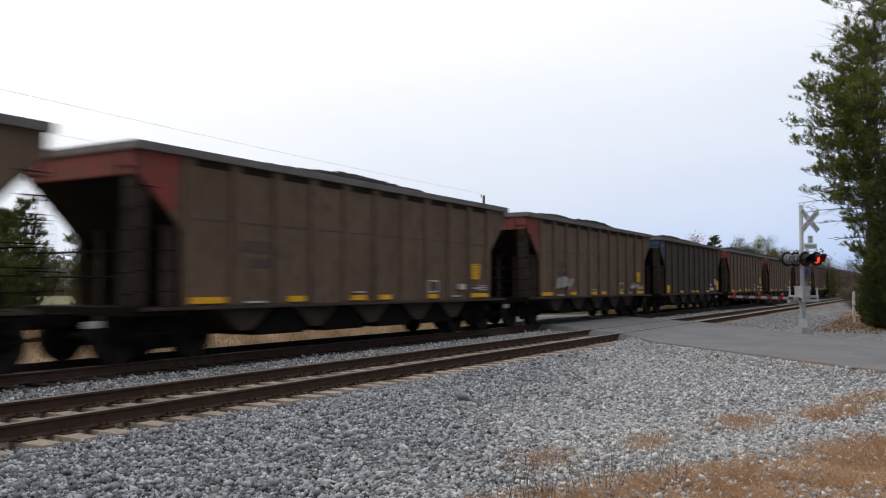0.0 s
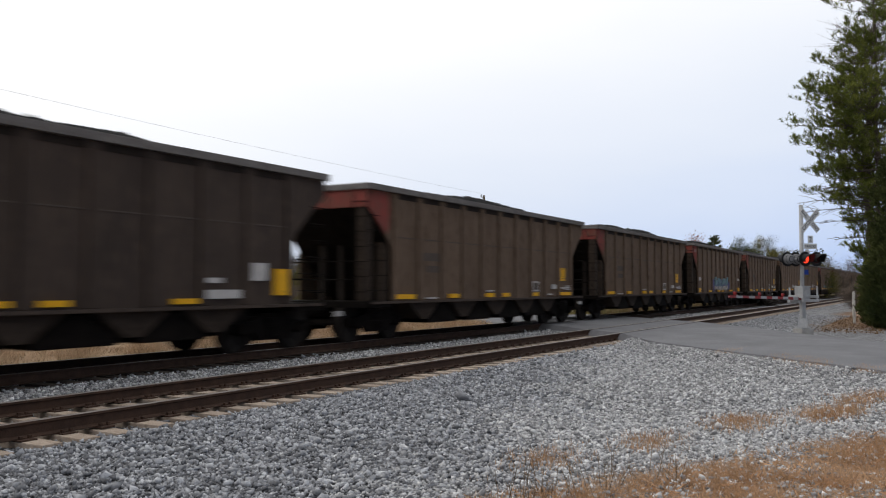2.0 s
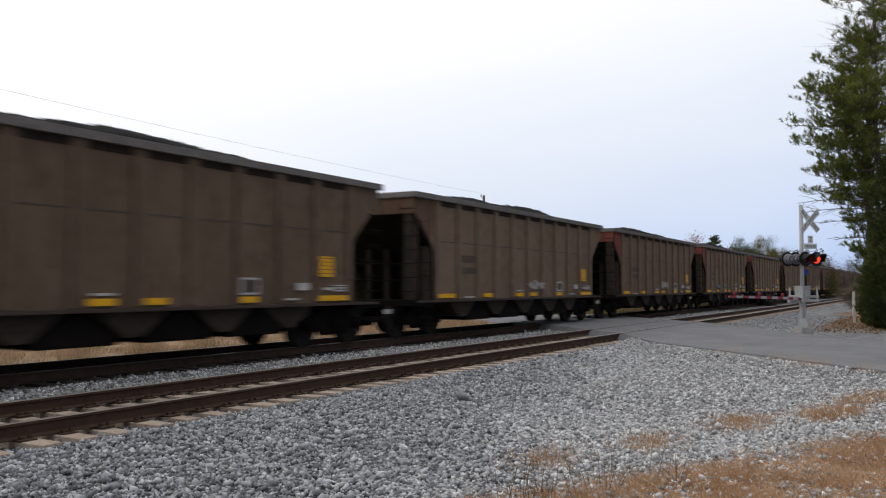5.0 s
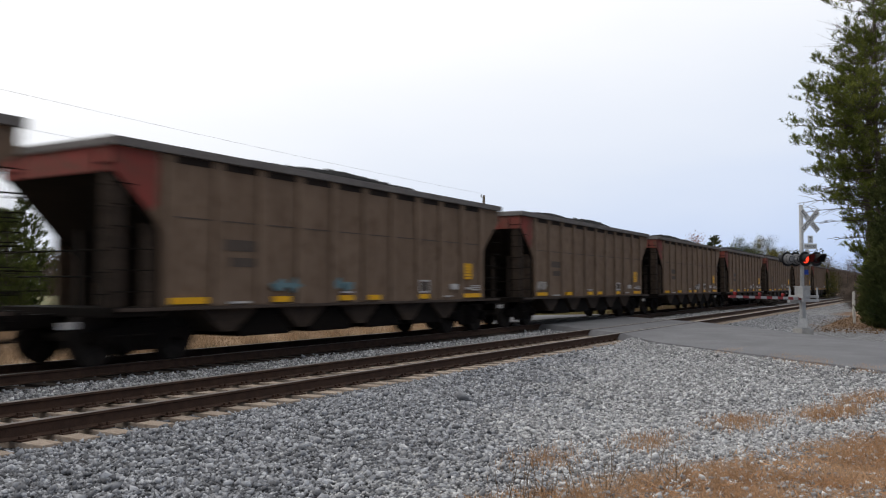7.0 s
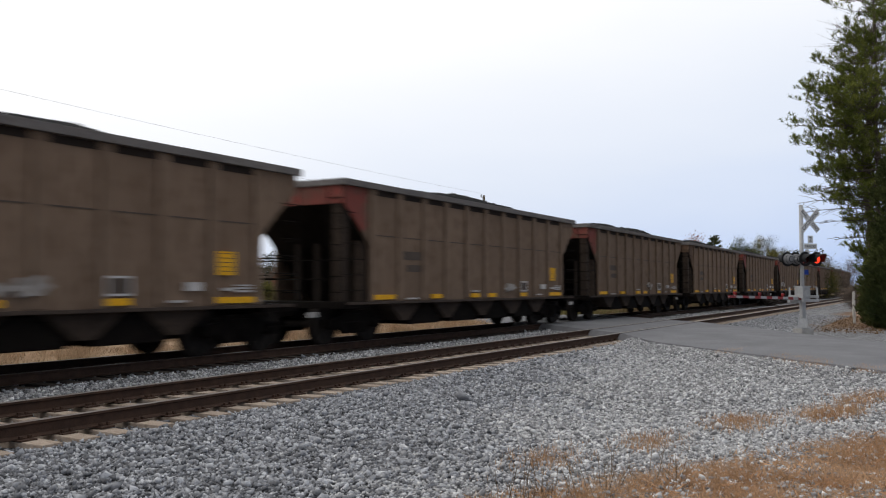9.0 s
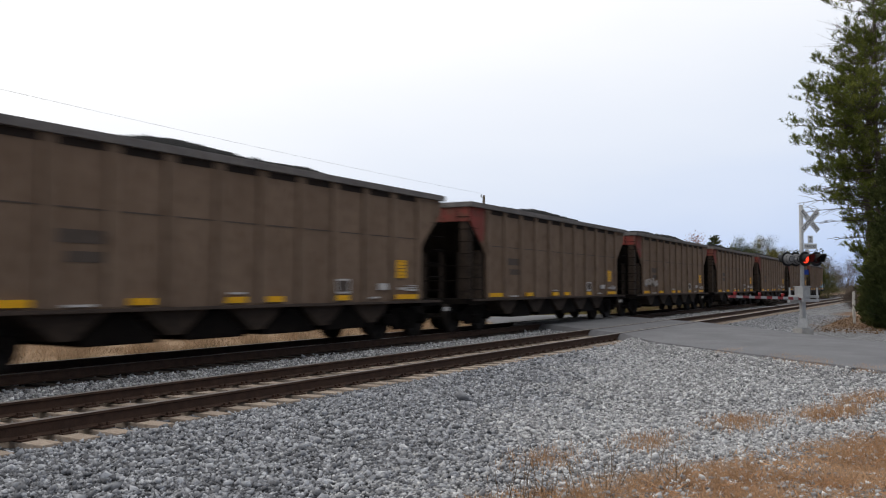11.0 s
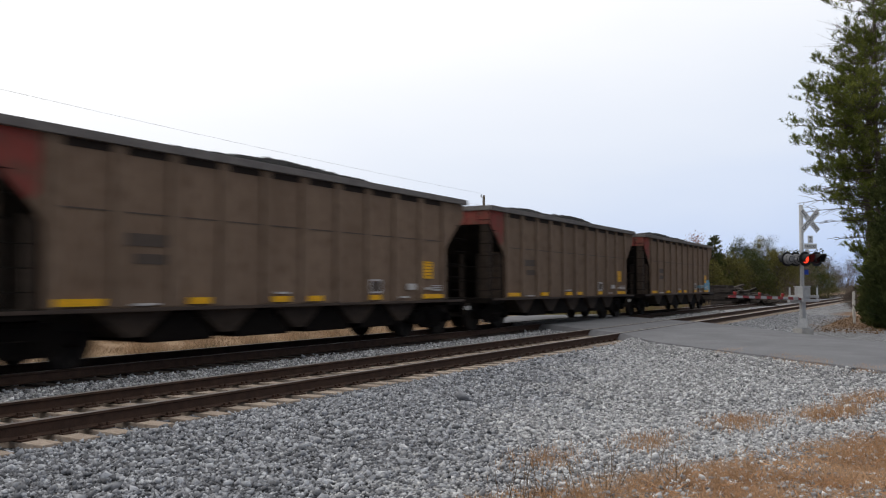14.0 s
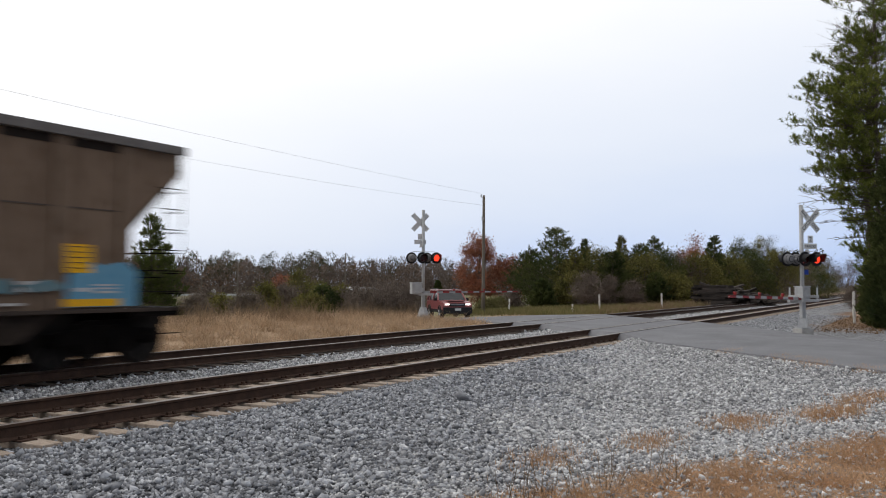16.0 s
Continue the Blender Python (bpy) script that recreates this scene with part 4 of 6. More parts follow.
def signal_lamp(parent, side, z, face, lit_first, off):
    """One flashing head. side: metres across; face: +1 looks along local +x, -1 the other way."""
    bm = bmesh.new()
    k = 32
    rings = []
    for x, r in ((-0.21, 0.0), (-0.21, 0.10), (-0.12, 0.17), (0.0, 0.17), (0.0, 0.255), (0.015, 0.255), (0.015, 0.158), (-0.10, 0.158), (-0.19, 0.09), (-0.19, 0.0)):
        rings.append([bm.verts.new((x, r * math.cos(math.tau * j / k), r * math.sin(math.tau * j / k))) for j in range(k)] if r else [bm.verts.new((x, 0, 0))])
    for p, q in zip(rings, rings[1:]):
        for j in range(k):
            i = (j + 1) % k
            if len(p) == 1:
                bm.faces.new((p[0], q[j], q[i]))
            elif len(q) == 1:
                bm.faces.new((p[j], p[i], q[0]))
            else:
                bm.faces.new((p[j], p[i], q[i], q[j]))
    me = mesh_of("lamp_head", bm, M["lampblack"])
    bm = bmesh.new()
    k = 28
    rings = [[bm.verts.new((x, r * math.cos(math.tau * j / k), r * math.sin(math.tau * j / k))) for j in range(k)]
             for x, r in ((-0.004, 0.185), (-0.06, 0.182), (-0.13, 0.165), (-0.19, 0.125), (-0.222, 0.07))]
    for p, q in zip(rings, rings[1:]):
        for j in range(k):
            bm.faces.new((p[j], p[(j + 1) % k], q[(j + 1) % k], q[j]))
    bm.faces.new(rings[-1])
    bmesh.ops.recalc_face_normals(bm, faces=bm.faces[:])
    housing = mesh_of("housing", bm, M["housing"], True)
    head = part("lamp_head", me, None, parent, "round black lamp background")
    head.matrix_basis = pose(face * off, side, z, 0, 0, 0 if face > 0 else 180)
    part("housing", housing, None, head, "grey rounded lamp housing")
    bm = bmesh.new()
    n = 18
    ring = []
    for k in range(n + 1):
        a = radians(-35 + 250 * k / n)
        ring.append([(math.cos(a), math.sin(a))])
    for r in (0.178, 0.172):
        a_ = [bm.verts.new((0.02, r * c[0][0], r * c[0][1])) for c in ring]
        b_ = [bm.verts.new((0.42 - 0.20 * (1 - max(0, c[0][1])), r * c[0][0], r * c[0][1])) for c in ring]
        for j in range(n):
            bm.faces.new((a_[j], a_[j + 1], b_[j + 1], b_[j]))
    part("hood", mesh_of("hood", bm, M["lampblack"]), None, head, "black visor over the lens")
    bm = bmesh.new()
    rod(bm, (0.0, 0, 0), (0.012, 0, 0), 0.142, n=28)
    rod(bm, (-0.012, 0, 0), (0.0, 0, 0), 0.142, n=28)
    for f in bm.faces:
        f.material_index = 0 if f.calc_center_median().x > 0.0115 else 1
    lens = part("lens", mesh_of("lens", bm, [M["lens_on"], M["lens_off"]]), None, parent, "round red signal lens")
    lens.matrix_basis = pose(face * (off + 0.012), side, z, 0, 0, 0 if face > 0 else 180)
    FLASHERS.append((lens, lens.matrix_basis.copy(), lit_first))
    return head


def plate(bm, y0, y1, z0, z1, x=0.0, t=0.006):
    box(bm, x - t, x, y0, y1, z0, z1)


def make_signal(at, turn, label, front, top, mech_side, arm_to, lamps, buck_y, lettering):
    """Local +x looks at the oncoming drivers, local +y is across the lane."""
    base = pose(at[0], at[1], at[2], 0, 0, turn)
    sg = thing("crossing_signal", base, label, "crossing signal", "crossing signals")
    bm = bmesh.new()
    rod(bm, (0, 0, 0.25), (0, 0, top), 0.07, n=20)
    part("mast", bm, M["galv"], sg, "galvanised steel mast", True)
    bm = bmesh.new()
    box(bm, -0.24, 0.24, -0.24, 0.24, -0.25, 0.06, 0.02)
    part("foundation", bm, M["concrete"], sg)
    bm = bmesh.new()
    box(bm, -0.19, 0.19, -0.19, 0.19, 0.06, 0.10, 0.01)
    rod(bm, (0, 0, 0.10), (0, 0, 0.42), 0.25, 0.15, n=4)
    for sx in (-0.15, 0.15):
        for sy in (-0.15, 0.15):
            rod(bm, (sx, sy, 0.0), (sx, sy, 0.15), 0.02, n=6)
    part("junction_base", bm, M["galv"], sg)
    # crossbuck
    zc = top - 0.55
    for tilt, words in ((45, "CROSSING"), (-45, "RAIL    ROAD")):
        bm = bmesh.new()
        box(bm, 0.075, 0.083, -0.50, 0.50, -0.105, 0.105, 0.002)
        bl = part("crossbuck_blade", bm, M["sign"] if lettering else M["sheet"], sg, "white crossbuck blade" if lettering else "grey back of a crossbuck blade")
        m = pose(0.012 if tilt > 0 else 0.0, buck_y, zc) @ Matrix.Rotation(radians(tilt), 4, 'X')
        bl.matrix_basis = m
        if lettering:
            tx = part("lettering", text_mesh(words, 0.185 if tilt > 0 else 0.165, M["ink"]), None, bl)
            tx.matrix_basis = pose(0.087, 0, 0, 90, 0, 90)
    bm = bmesh.new()
    plate(bm, buck_y - 0.11, buck_y + 0.11, zc - 0.78, zc - 0.52, 0.09)
    pl = part("sign_plate", bm, M["sign"] if lettering else M["sheet"], sg)
    bm = bmesh.new()
    plate(bm, buck_y - 0.27, buck_y + 0.27, zc - 0.99, zc - 0.795, 0.09)
    pl2 = part("sign_plate", bm, M["sign"] if lettering else M["sheet"], sg)
    if lettering:
        t1 = part("lettering", text_mesh("2", 0.24, M["ink"]), None, pl)
        t1.matrix_basis = pose(0.092, buck_y, zc - 0.65, 90, 0, 90)
        t2 = part("lettering", text_mesh("TRACKS", 0.13, M["ink"]), None, pl2)
        t2.matrix_basis = pose(0.092, buck_y, zc - 0.893, 90, 0, 90)
        bm = bmesh.new()
        plate(bm, 0.03, 0.20, 1.93, 2.10, 0.085)
        part("information_plate", bm, M["sign_blue"], sg, "small blue information plate")
    # bell and lamps
    bm = bmesh.new()
    rod(bm, (0.02, buck_y * 0.7, top - 1.68), (0.02, buck_y * 0.7, top - 1.55), 0.10, 0.05, n=16)
    part("bell", bm, M["galv"], sg)
    zl = lamps[0]
    bm = bmesh.new()
    ys = [s for s, f, l in lamps[1:]]
    rod(bm, (0, min(ys), zl + 0.0), (0, max(ys), zl), 0.03, n=10)
    rod(bm, (0, min(ys), zl + 0.28), (0, max(ys), zl + 0.28), 0.012, n=6)
    part("lamp_arm", bm, M["galv"], sg)
    for s, f, l in lamps[1:]:
        signal_lamp(sg, s, zl, f, l, 0.16)
    # gate machine
    bm = bmesh.new()
    dx = 0.0 if lettering else -0.25
    dy = 0.0 if lettering else 0.42
    w_ = 0.17 if lettering else 0.22
    box(bm, dx - 0.2, dx + 0.2, dy - w_, dy + w_, 1.02, 1.50, 0.04)
    box(bm, dx - 0.22, dx + 0.22, dy - w_ - 0.02, dy + w_ + 0.02, 1.50, 1.54, 0.02)
    rod(bm, (dx + 0.2, dy, 1.28), (dx + 0.235, dy, 1.28), 0.11, n=16)
    for q in (-1, 1):
        box(bm, dx + 0.19, dx + 0.225, dy + q * w_ * 0.72 - 0.02, dy + q * w_ * 0.72 + 0.02, 1.08, 1.44, 0.008)
    box(bm, -0.1, 0.1, min(0, dy), max(0.1, dy), 1.1, 1.3, 0.02)
    part("gate_machine", bm, M["galv"], sg, "grey metal gate machine housing")
    bm = bmesh.new()
    for y in (-0.30, 0.30) if lettering else ():
        box(bm, -0.32, 0.42, y - 0.03, y + 0.03, 1.12, 1.22, 0.015)
        box(bm, 0.34, 0.39, y - 0.025, y + 0.025, 1.0, 1.48, 0.012)
        box(bm, -0.30, -0.25, y - 0.025, y + 0.025, 0.95, 1.48, 0.012)
    box(bm, -0.36, -0.30, -0.34, 0.34, 0.95, 1.05, 0.02)
    box(bm, 0.36, 0.42, -0.34, 0.34, 0.99, 1.08, 0.02)
    part("counterweight_frame", bm, M["galv"], sg, "pale counterweight frame")
    bm = bmesh.new()
    box(bm, -0.075, 0.075, -0.075, 0.075, 0.42, 1.0, 0.02)
    part("stand", bm, M["galv"], sg)
    # arm: stripes joined end to end
    inv = base.inverted()
    b = inv @ Vector(arm_to)
    a = Vector((0, 0, 1.10))
    d = (b - a)
    n = max(2, int(d.length / 0.41))
    gate = part("gate_arm", gate_core(a, b), M["galv"], sg, "red and white striped gate arm")
    side = d.cross(Vector((0, 0, 1))).normalized()
    for k in range(n):
        p, q = a + d * (k / n), a + d * ((k + 1) / n)
        h = (0.050 - 0.016 * k / n) * (1.0 if lettering else 0.85)
        bm = bmesh.new()
        for v, w in ((p, q),):
            cs = [v + side * 0.028, v - side * 0.028, w - side * 0.028, w + side * 0.028]
            lo = [bm.verts.new(c - Vector((0, 0, h))) for c in cs]
            hi = [bm.verts.new(c + Vector((0, 0, h))) for c in cs]
            bm.faces.new(lo)
            bm.faces.new(hi)
            for j in range(4):
                bm.faces.new((lo[j], lo[(j + 1) % 4], hi[(j + 1) % 4], hi[j]))
        bmesh.ops.recalc_face_normals(bm, faces=bm.faces[:])
        # White stripes use galvanised grey, so their shade is in the colour.
        part("stripe", bm, M["gate_red"] if (n - k) % 2 else M["galv"], gate)
    for f in (0.30, 0.62, 0.93):
        p = a + d * f
        bm = bmesh.new()
        box(bm, p.x - 0.03, p.x + 0.03, p.y - 0.03, p.y + 0.03, p.z + 0.05, p.z + 0.10)
        rod(bm, p + Vector((-0.05, 0, 0.12)), p + Vector((0.05, 0, 0.12)), 0.032, n=12)
        part("arm_lamp", bm, M["gate_red"], gate, "small red arm lamp")
    return sg


def gate_core(a, b):
    bm = bmesh.new()
    rod(bm, a, b, 0.02, n=6)
    return bm


def flash():
    """Each lit lens turns its dark back to the front while its twin is lit."""
    for lens, home, lit_first in FLASHERS:
        rows, on, t = [], lit_first, FIRST
        rows.append((0.0, home @ pose(0, 0, 0, 0, 0, 0 if on else 180)))
        base = 0 if on else 180
        while t < 15.95:
            f = round(t * FPS)
            for j, ang in enumerate((0, 60, 120, 180)):
                rows.append(((f + j) / FPS, home @ pose(0, 0, 0, 0, 0, base + ang)))
            base += 180
            t += HALF
        rows.append((16.0, home @ pose(0, 0, 0, 0, 0, base)))
        walk(lens, rows)


TURN_NEAR = math.degrees(math.atan2(-U.y, -U.x))
# across the lane, local +y of the near signal points to the lane's centre
make_signal((31.3, 3.83, -0.12), TURN_NEAR, "white railway crossing signal with lowered striped gate beside the lane", 1, 4.36, 1,
            (25.72, 5.17, 1.10), [2.47, (0.0, 1, False), (0.47, 1, True), (-0.12, -1, True), (-0.46, -1, False)], 0.30, True)
make_signal((31.92, 19.68, 0.02), TURN_NEAR + 180, "grey railway crossing signal seen from behind with lowered gate", -1, 4.80, -1,
            (38.4, 18.08, 1.12), [2.64, (0.08, -1, False), (-0.56, -1, True), (0.50, 1, True), (-0.22, 1, False)], 0.12, False)


# ---------------------------------------------------------------- waiting car
def make_suv():
    ca = thing("sport_utility_car", pose(45.95, 26.43, -0.60, 0, 0, math.degrees(math.atan2(-0.70, -0.71))), "dusty red sport utility car waiting with lit headlights", "car")
    bm = bmesh.new()
    prism(bm, [(-2.15, 0.42), (-2.18, 0.80), (-2.12, 1.08), (0.85, 1.10), (1.55, 1.06), (2.02, 0.98), (2.14, 0.84), (2.16, 0.45)], -0.93, 0.93)
    bmesh.ops.bevel(bm, geom=bm.edges[:], offset=0.05, segments=2, affect='EDGES')
    part("body", bm, M["suv_red"], ca, "red painted lower body")
    bm = bmesh.new()
    lo = [(-2.08, -0.90), (0.85, -0.90), (0.85, 0.90), (-2.08, 0.90)]
    hi = [(-1.85, -0.72), (0.18, -0.72), (0.18, 0.72), (-1.85, 0.72)]
    a = [bm.verts.new((x, y, 1.08)) for x, y in lo]
    b = [bm.verts.new((x, y, 1.70)) for x, y in hi]
    bm.faces.new(a)
    bm.faces.new(b)
    for j in range(4):
        bm.faces.new((a[j], a[(j + 1) % 4], b[(j + 1) % 4], b[j]))
    bmesh.ops.recalc_face_normals(bm, faces=bm.faces[:])
    bmesh.ops.bevel(bm, geom=bm.edges[:], offset=0.04, segments=2, affect='EDGES')
    part("cabin", bm, M["glass"], ca, "dark glazed cabin")
    bm = bmesh.new()
    box(bm, -1.92, 0.26, -0.76, 0.76, 1.69, 1.78, 0.035)
    part("roof", bm, M["suv_roof"], ca, "red roof with the sky's reflection in its pale colour")
    for s in (-1, 1):
        for x0, z0, x1, z1 in ((0.86, 1.09, 0.20, 1.72), (-0.55, 1.09, -0.60, 1.72), (-1.45, 1.09, -1.42, 1.72), (-2.05, 1.09, -1.86, 1.72)):
            bm = bmesh.new()
            rod(bm, (x0, s * 0.905, z0), (x1, s * 0.735, z1), 0.045, n=8)
            part("pillar", bm, M["suv_red"], ca)
        bm = bmesh.new()
        rod(bm, (-1.7, s * 0.66, 1.82), (0.1, s * 0.66, 1.82), 0.02, n=6)
        for x in (-1.7, -0.8, 0.1):
            rod(bm, (x, s * 0.66, 1.76), (x, s * 0.66, 1.82), 0.018, n=6)
        part("roof_rail", bm, M["suv_black"], ca)
        bm = bmesh.new()
        box(bm, 0.55, 0.72, s * 0.92, s * 1.12, 1.08, 1.26, 0.04)
        part("mirror", bm, M["suv_black"], ca)
        bm = bmesh.new()
        box(bm, 2.12, 2.175, s * 0.50, s * 0.80, 0.83, 0.93, 0.02)
        part("headlight", bm, M["headlight"], ca, "lit white headlight")
        bm = bmesh.new()
        box(bm, -2.1, 2.1, s * 0.925, s * 0.955, 0.38, 0.56, 0.012)
        part("side_cladding", bm, M["suv_black"], ca)
        for x in (-1.33, 1.36):
            wl_ = part("wheel", wheel_tyre(), M["suv_black"], ca, "black tyre")
            wl_.matrix_basis = pose(x, s * 0.83, 0.36)
            bm = bmesh.new()
            rod(bm, (0, s * 0.10, 0), (0, s * 0.125, 0), 0.215, n=20)
            for k in range(5):
                q = k * math.tau / 5
                rod(bm, (0, s * 0.128, 0), (0.2 * math.cos(q), s * 0.128, 0.2 * math.sin(q)), 0.03, n=6)
            part("rim", bm, M["chrome"], wl_)
            bm = bmesh.new()
            for k in range(12):
                q0, q1 = math.pi * k / 12, math.pi * (k + 1) / 12
                rod(bm, (x + 0.42 * math.cos(q0), s * 0.935, 0.36 + 0.42 * math.sin(q0)), (x + 0.42 * math.cos(q1), s * 0.935, 0.36 + 0.42 * math.sin(q1)), 0.04, n=6)
            part("wheel_arch", bm, M["suv_black"], ca)
    bm = bmesh.new()
    box(bm, 2.11, 2.168, -0.50, 0.50, 0.76, 0.95, 0.015)
    part("grille", bm, M["suv_black"], ca, "black grille")
    bm = bmesh.new()
    box(bm, 2.165, 2.178, -0.42, 0.42, 0.84, 0.88)
    part("grille_bar", bm, M["chrome"], ca)
    bm = bmesh.new()
    box(bm, 1.98, 2.25, -0.90, 0.90, 0.30, 0.70, 0.05)
    part("front_bumper", bm, M["suv_black"], ca, "black front bumper")
    bm = bmesh.new()
    box(bm, 2.25, 2.262, -0.19, 0.19, 0.50, 0.64)
    part("number_plate", bm, M["sign"], ca)
    bm = bmesh.new()
    box(bm, 0.95, 1.9, -0.55, 0.55, 1.06, 1.12, 0.03)
    part("bonnet", bm, M["suv_red"], ca)


def wheel_tyre():
    bm = bmesh.new()
    rod(bm, (0, -0.12, 0), (0, 0.12, 0), 0.36, n=28)
    bmesh.ops.bevel(bm, geom=[ed for ed in bm.edges if len(ed.link_faces) == 2 and abs(ed.calc_face_angle(0)) > 1.2], offset=0.03, segments=2, affect='EDGES')
    return bm


make_suv()


# ---------------------------------------------------------------- poles, wires, posts
def gz(x, y):
    return float(ground_z(x, y))


def make_utility_pole(x, y, h, label, arms=True, r=0.14):
    po = thing("utility_pole", pose(x, y, gz(x, y) - 0.05, 0.4, 0, 0), label, "utility pole", "utility poles")
    bm = bmesh.new()
    tube(bm, [(0, 0, h * k / 6) for k in range(7)], [r * (1 - 0.06 * k) for k in range(7)], 12)
    part("pole", bm, M["pole"], po, "weathered wooden pole", True)
    if arms:
        bm = bmesh.new()
        rod(bm, (-0.1, 0, h - 0.25), (-0.42, 0, h - 0.15), 0.02, n=6)
        rod(bm, (-0.42, 0, h - 0.2), (-0.42, 0, h + 0.02), 0.045, n=8)
        rod(bm, (-0.1, 0, h - 0.55), (-0.3, 0, h - 0.5), 0.02, n=6)
        part("insulator_bracket", bm, M["galv"], po)
        bm = bmesh.new()
        box(bm, -0.24, -0.10, -0.06, 0.06, h - 1.9, h - 1.6, 0.02)
        part("pole_box", bm, M["galv"], po)
    return po


def make_wire(p, q, sag, label):
    bm = bmesh.new()
    pts = [Vector(p).lerp(Vector(q), k / 24) - Vector((0, 0, sag * 4 * (k / 24) * (1 - k / 24))) for k in range(25)]
    tube(bm, pts, [0.0055] * len(pts), 5)
    ob = new("overhead_wire", mesh_of("overhead_wire", bm, M["galv"]))
    tagged(ob, label, "wire", "overhead wires")


make_utility_pole(54.8, 28.57, 8.85, "tall weathered wooden utility pole behind the lane")
make_utility_pole(-8.0, 28.6, 9.3, "tall weathered wooden utility pole along the line")
make_wire((54.4, 28.57, 8.25), (-8.0, 28.6, 9.1), 0.35, "thin overhead wire along the railway")
make_wire((54.7, 28.57, 7.4), (-8.0, 28.6, 7.9), 0.55, "thin lower overhead wire along the railway")


def make_post(x, y, h, lean, label, z=None):
    bm = bmesh.new()
    rng = random.Random(int(x * 7))
    tube(bm, [(rng.uniform(-.01, .01), rng.uniform(-.01, .01), -0.2 + (h + 0.2) * k / 6) for k in range(7)], [0.066, 0.066, 0.07, 0.064, 0.068, 0.062, 0.058], 10)
    ob = new("marker_post", mesh_of("marker_post", bm, M["post"]))
    ob.matrix_basis = pose(x, y, gz(x, y) if z is None else z, 0, lean, 0)
    tagged(ob, label, "post", "marker posts")


make_post(42.2, 3.0, 1.45, 1.0, "flaking white wooden marker post in gravel")
make_post(53.3, 19.05, 1.22, 0.0, "white marker post beside the lane")
make_post(57.8, 16.14, 1.15, 0.0, "white marker post beside the far track")
make_post(54.0, 26.1, 1.15, 9.0, "leaning white marker post in grass", -0.65)
make_post(51.6, 20.3, 0.6, 0.0, "short weathered marker stub in weeds")


# ---------------------------------------------------------------- stacked old ties and scrap beyond the far track
def make_tie_stack():
    rng = random.Random(5)
    bm = bmesh.new()
    box(bm, -1.3, 1.3, -0.115, 0.115, -0.09, 0.09, 0.012)
    me = mesh_of("old_tie", bm, M["old_tie"])
    cx, cy = 71.4, 15.7
    for layer in range(9):
        for j in range(5):
            ob = new("old_tie", me)
            slip = rng.uniform(-0.5, 0.5)
            ob.matrix_basis = pose(cx + 0.5 * slip + 0.86 * (j - 2) * 0.25, cy - 0.86 * slip + 0.5 * (j - 2) * 0.25, gz(cx, cy) + 0.09 + layer * 0.19, 0, rng.uniform(-1.5, 1.5), -60 + rng.uniform(-7, 7))
            tagged(ob, "old dark creosoted railway tie on a stack", "railway tie", "stack of old ties")
    for j in range(76):
        ob = new("old_tie", me)
        along_ = rng.uniform(0.8, 5.0)
        ob.matrix_basis = pose(cx + 0.9 + 0.5 * along_ + rng.uniform(-1, 1), cy - 0.86 * along_ + 0.6, gz(cx, cy) + 0.12 + rng.uniform(0, 1.75) * max(0.2, 1 - (along_ / 5.2) ** 2), rng.uniform(-30, 30), rng.uniform(-25, 25), rng.uniform(0, 180))
        tagged(ob, "old dark railway tie lying in a tangled heap", "railway tie", "heap of old ties")


make_tie_stack()


# ---------------------------------------------------------------- plants
def tri_cloud(rng, pts, size, stretch=1.0):
    """One small leaf-like triangle at each point, turned at random."""
    n = len(pts)
    d = rng.normal(0, 1, (n, 3))
    d /= np.linalg.norm(d, axis=1)[:, None]
    e_ = rng.normal(0, 1, (n, 3))
    e_ -= (e_ * d).sum(1)[:, None] * d
    e_ /= np.linalg.norm(e_, axis=1)[:, None]
    s = size * rng.lognormal(0, 0.3, n)[:, None]
    V = np.stack([pts - d * s * 0.6 * stretch - e_ * s * 0.2, pts + e_ * s * 0.8, pts + d * s * 0.6 * stretch - e_ * s * 0.2], 1).reshape(-1, 3)
    return V, np.arange(3 * n).reshape(-1, 3)


def tuft_cloud(rng, tips, dirs, count, length, width):
    """Sprays of needles round branch tips."""
    n = len(tips)
    t = np.repeat(tips, count, 0)
    d = np.repeat(dirs, count, 0) * 0.55 + rng.normal(0, 0.6, (n * count, 3))
    d /= np.linalg.norm(d, axis=1)[:, None]
    s = rng.normal(0, 1, d.shape)
    s -= (s * d).sum(1)[:, None] * d
    s /= np.linalg.norm(s, axis=1)[:, None]
    start = t - np.repeat(dirs, count, 0) * rng.uniform(0, length * 0.9, (n * count, 1))
    L = length * rng.uniform(0.6, 1.15, (n * count, 1))
    V = np.stack([start - s * width, start + s * width, start + d * L], 1).reshape(-1, 3)
    return V, np.arange(3 * n * count).reshape(-1, 3)


def spray_cloud(rng, pts, out, size):
    """Narrow sprays that point outwards and up along their boughs."""
    n = len(pts)
    d = out + rng.normal(0, 0.45, (n, 3)) + np.array([0, 0, 0.35])
    d /= np.linalg.norm(d, axis=1)[:, None]
    e_ = rng.normal(0, 1, (n, 3))
    e_ -= (e_ * d).sum(1)[:, None] * d
    e_ /= np.linalg.norm(e_, axis=1)[:, None]
    s = size * rng.lognormal(0, 0.3, n)[:, None]
    V = np.stack([pts - e_ * s * 0.22, pts + e_ * s * 0.22, pts + d * s], 1).reshape(-1, 3)
    return V, np.arange(3 * n).reshape(-1, 3)


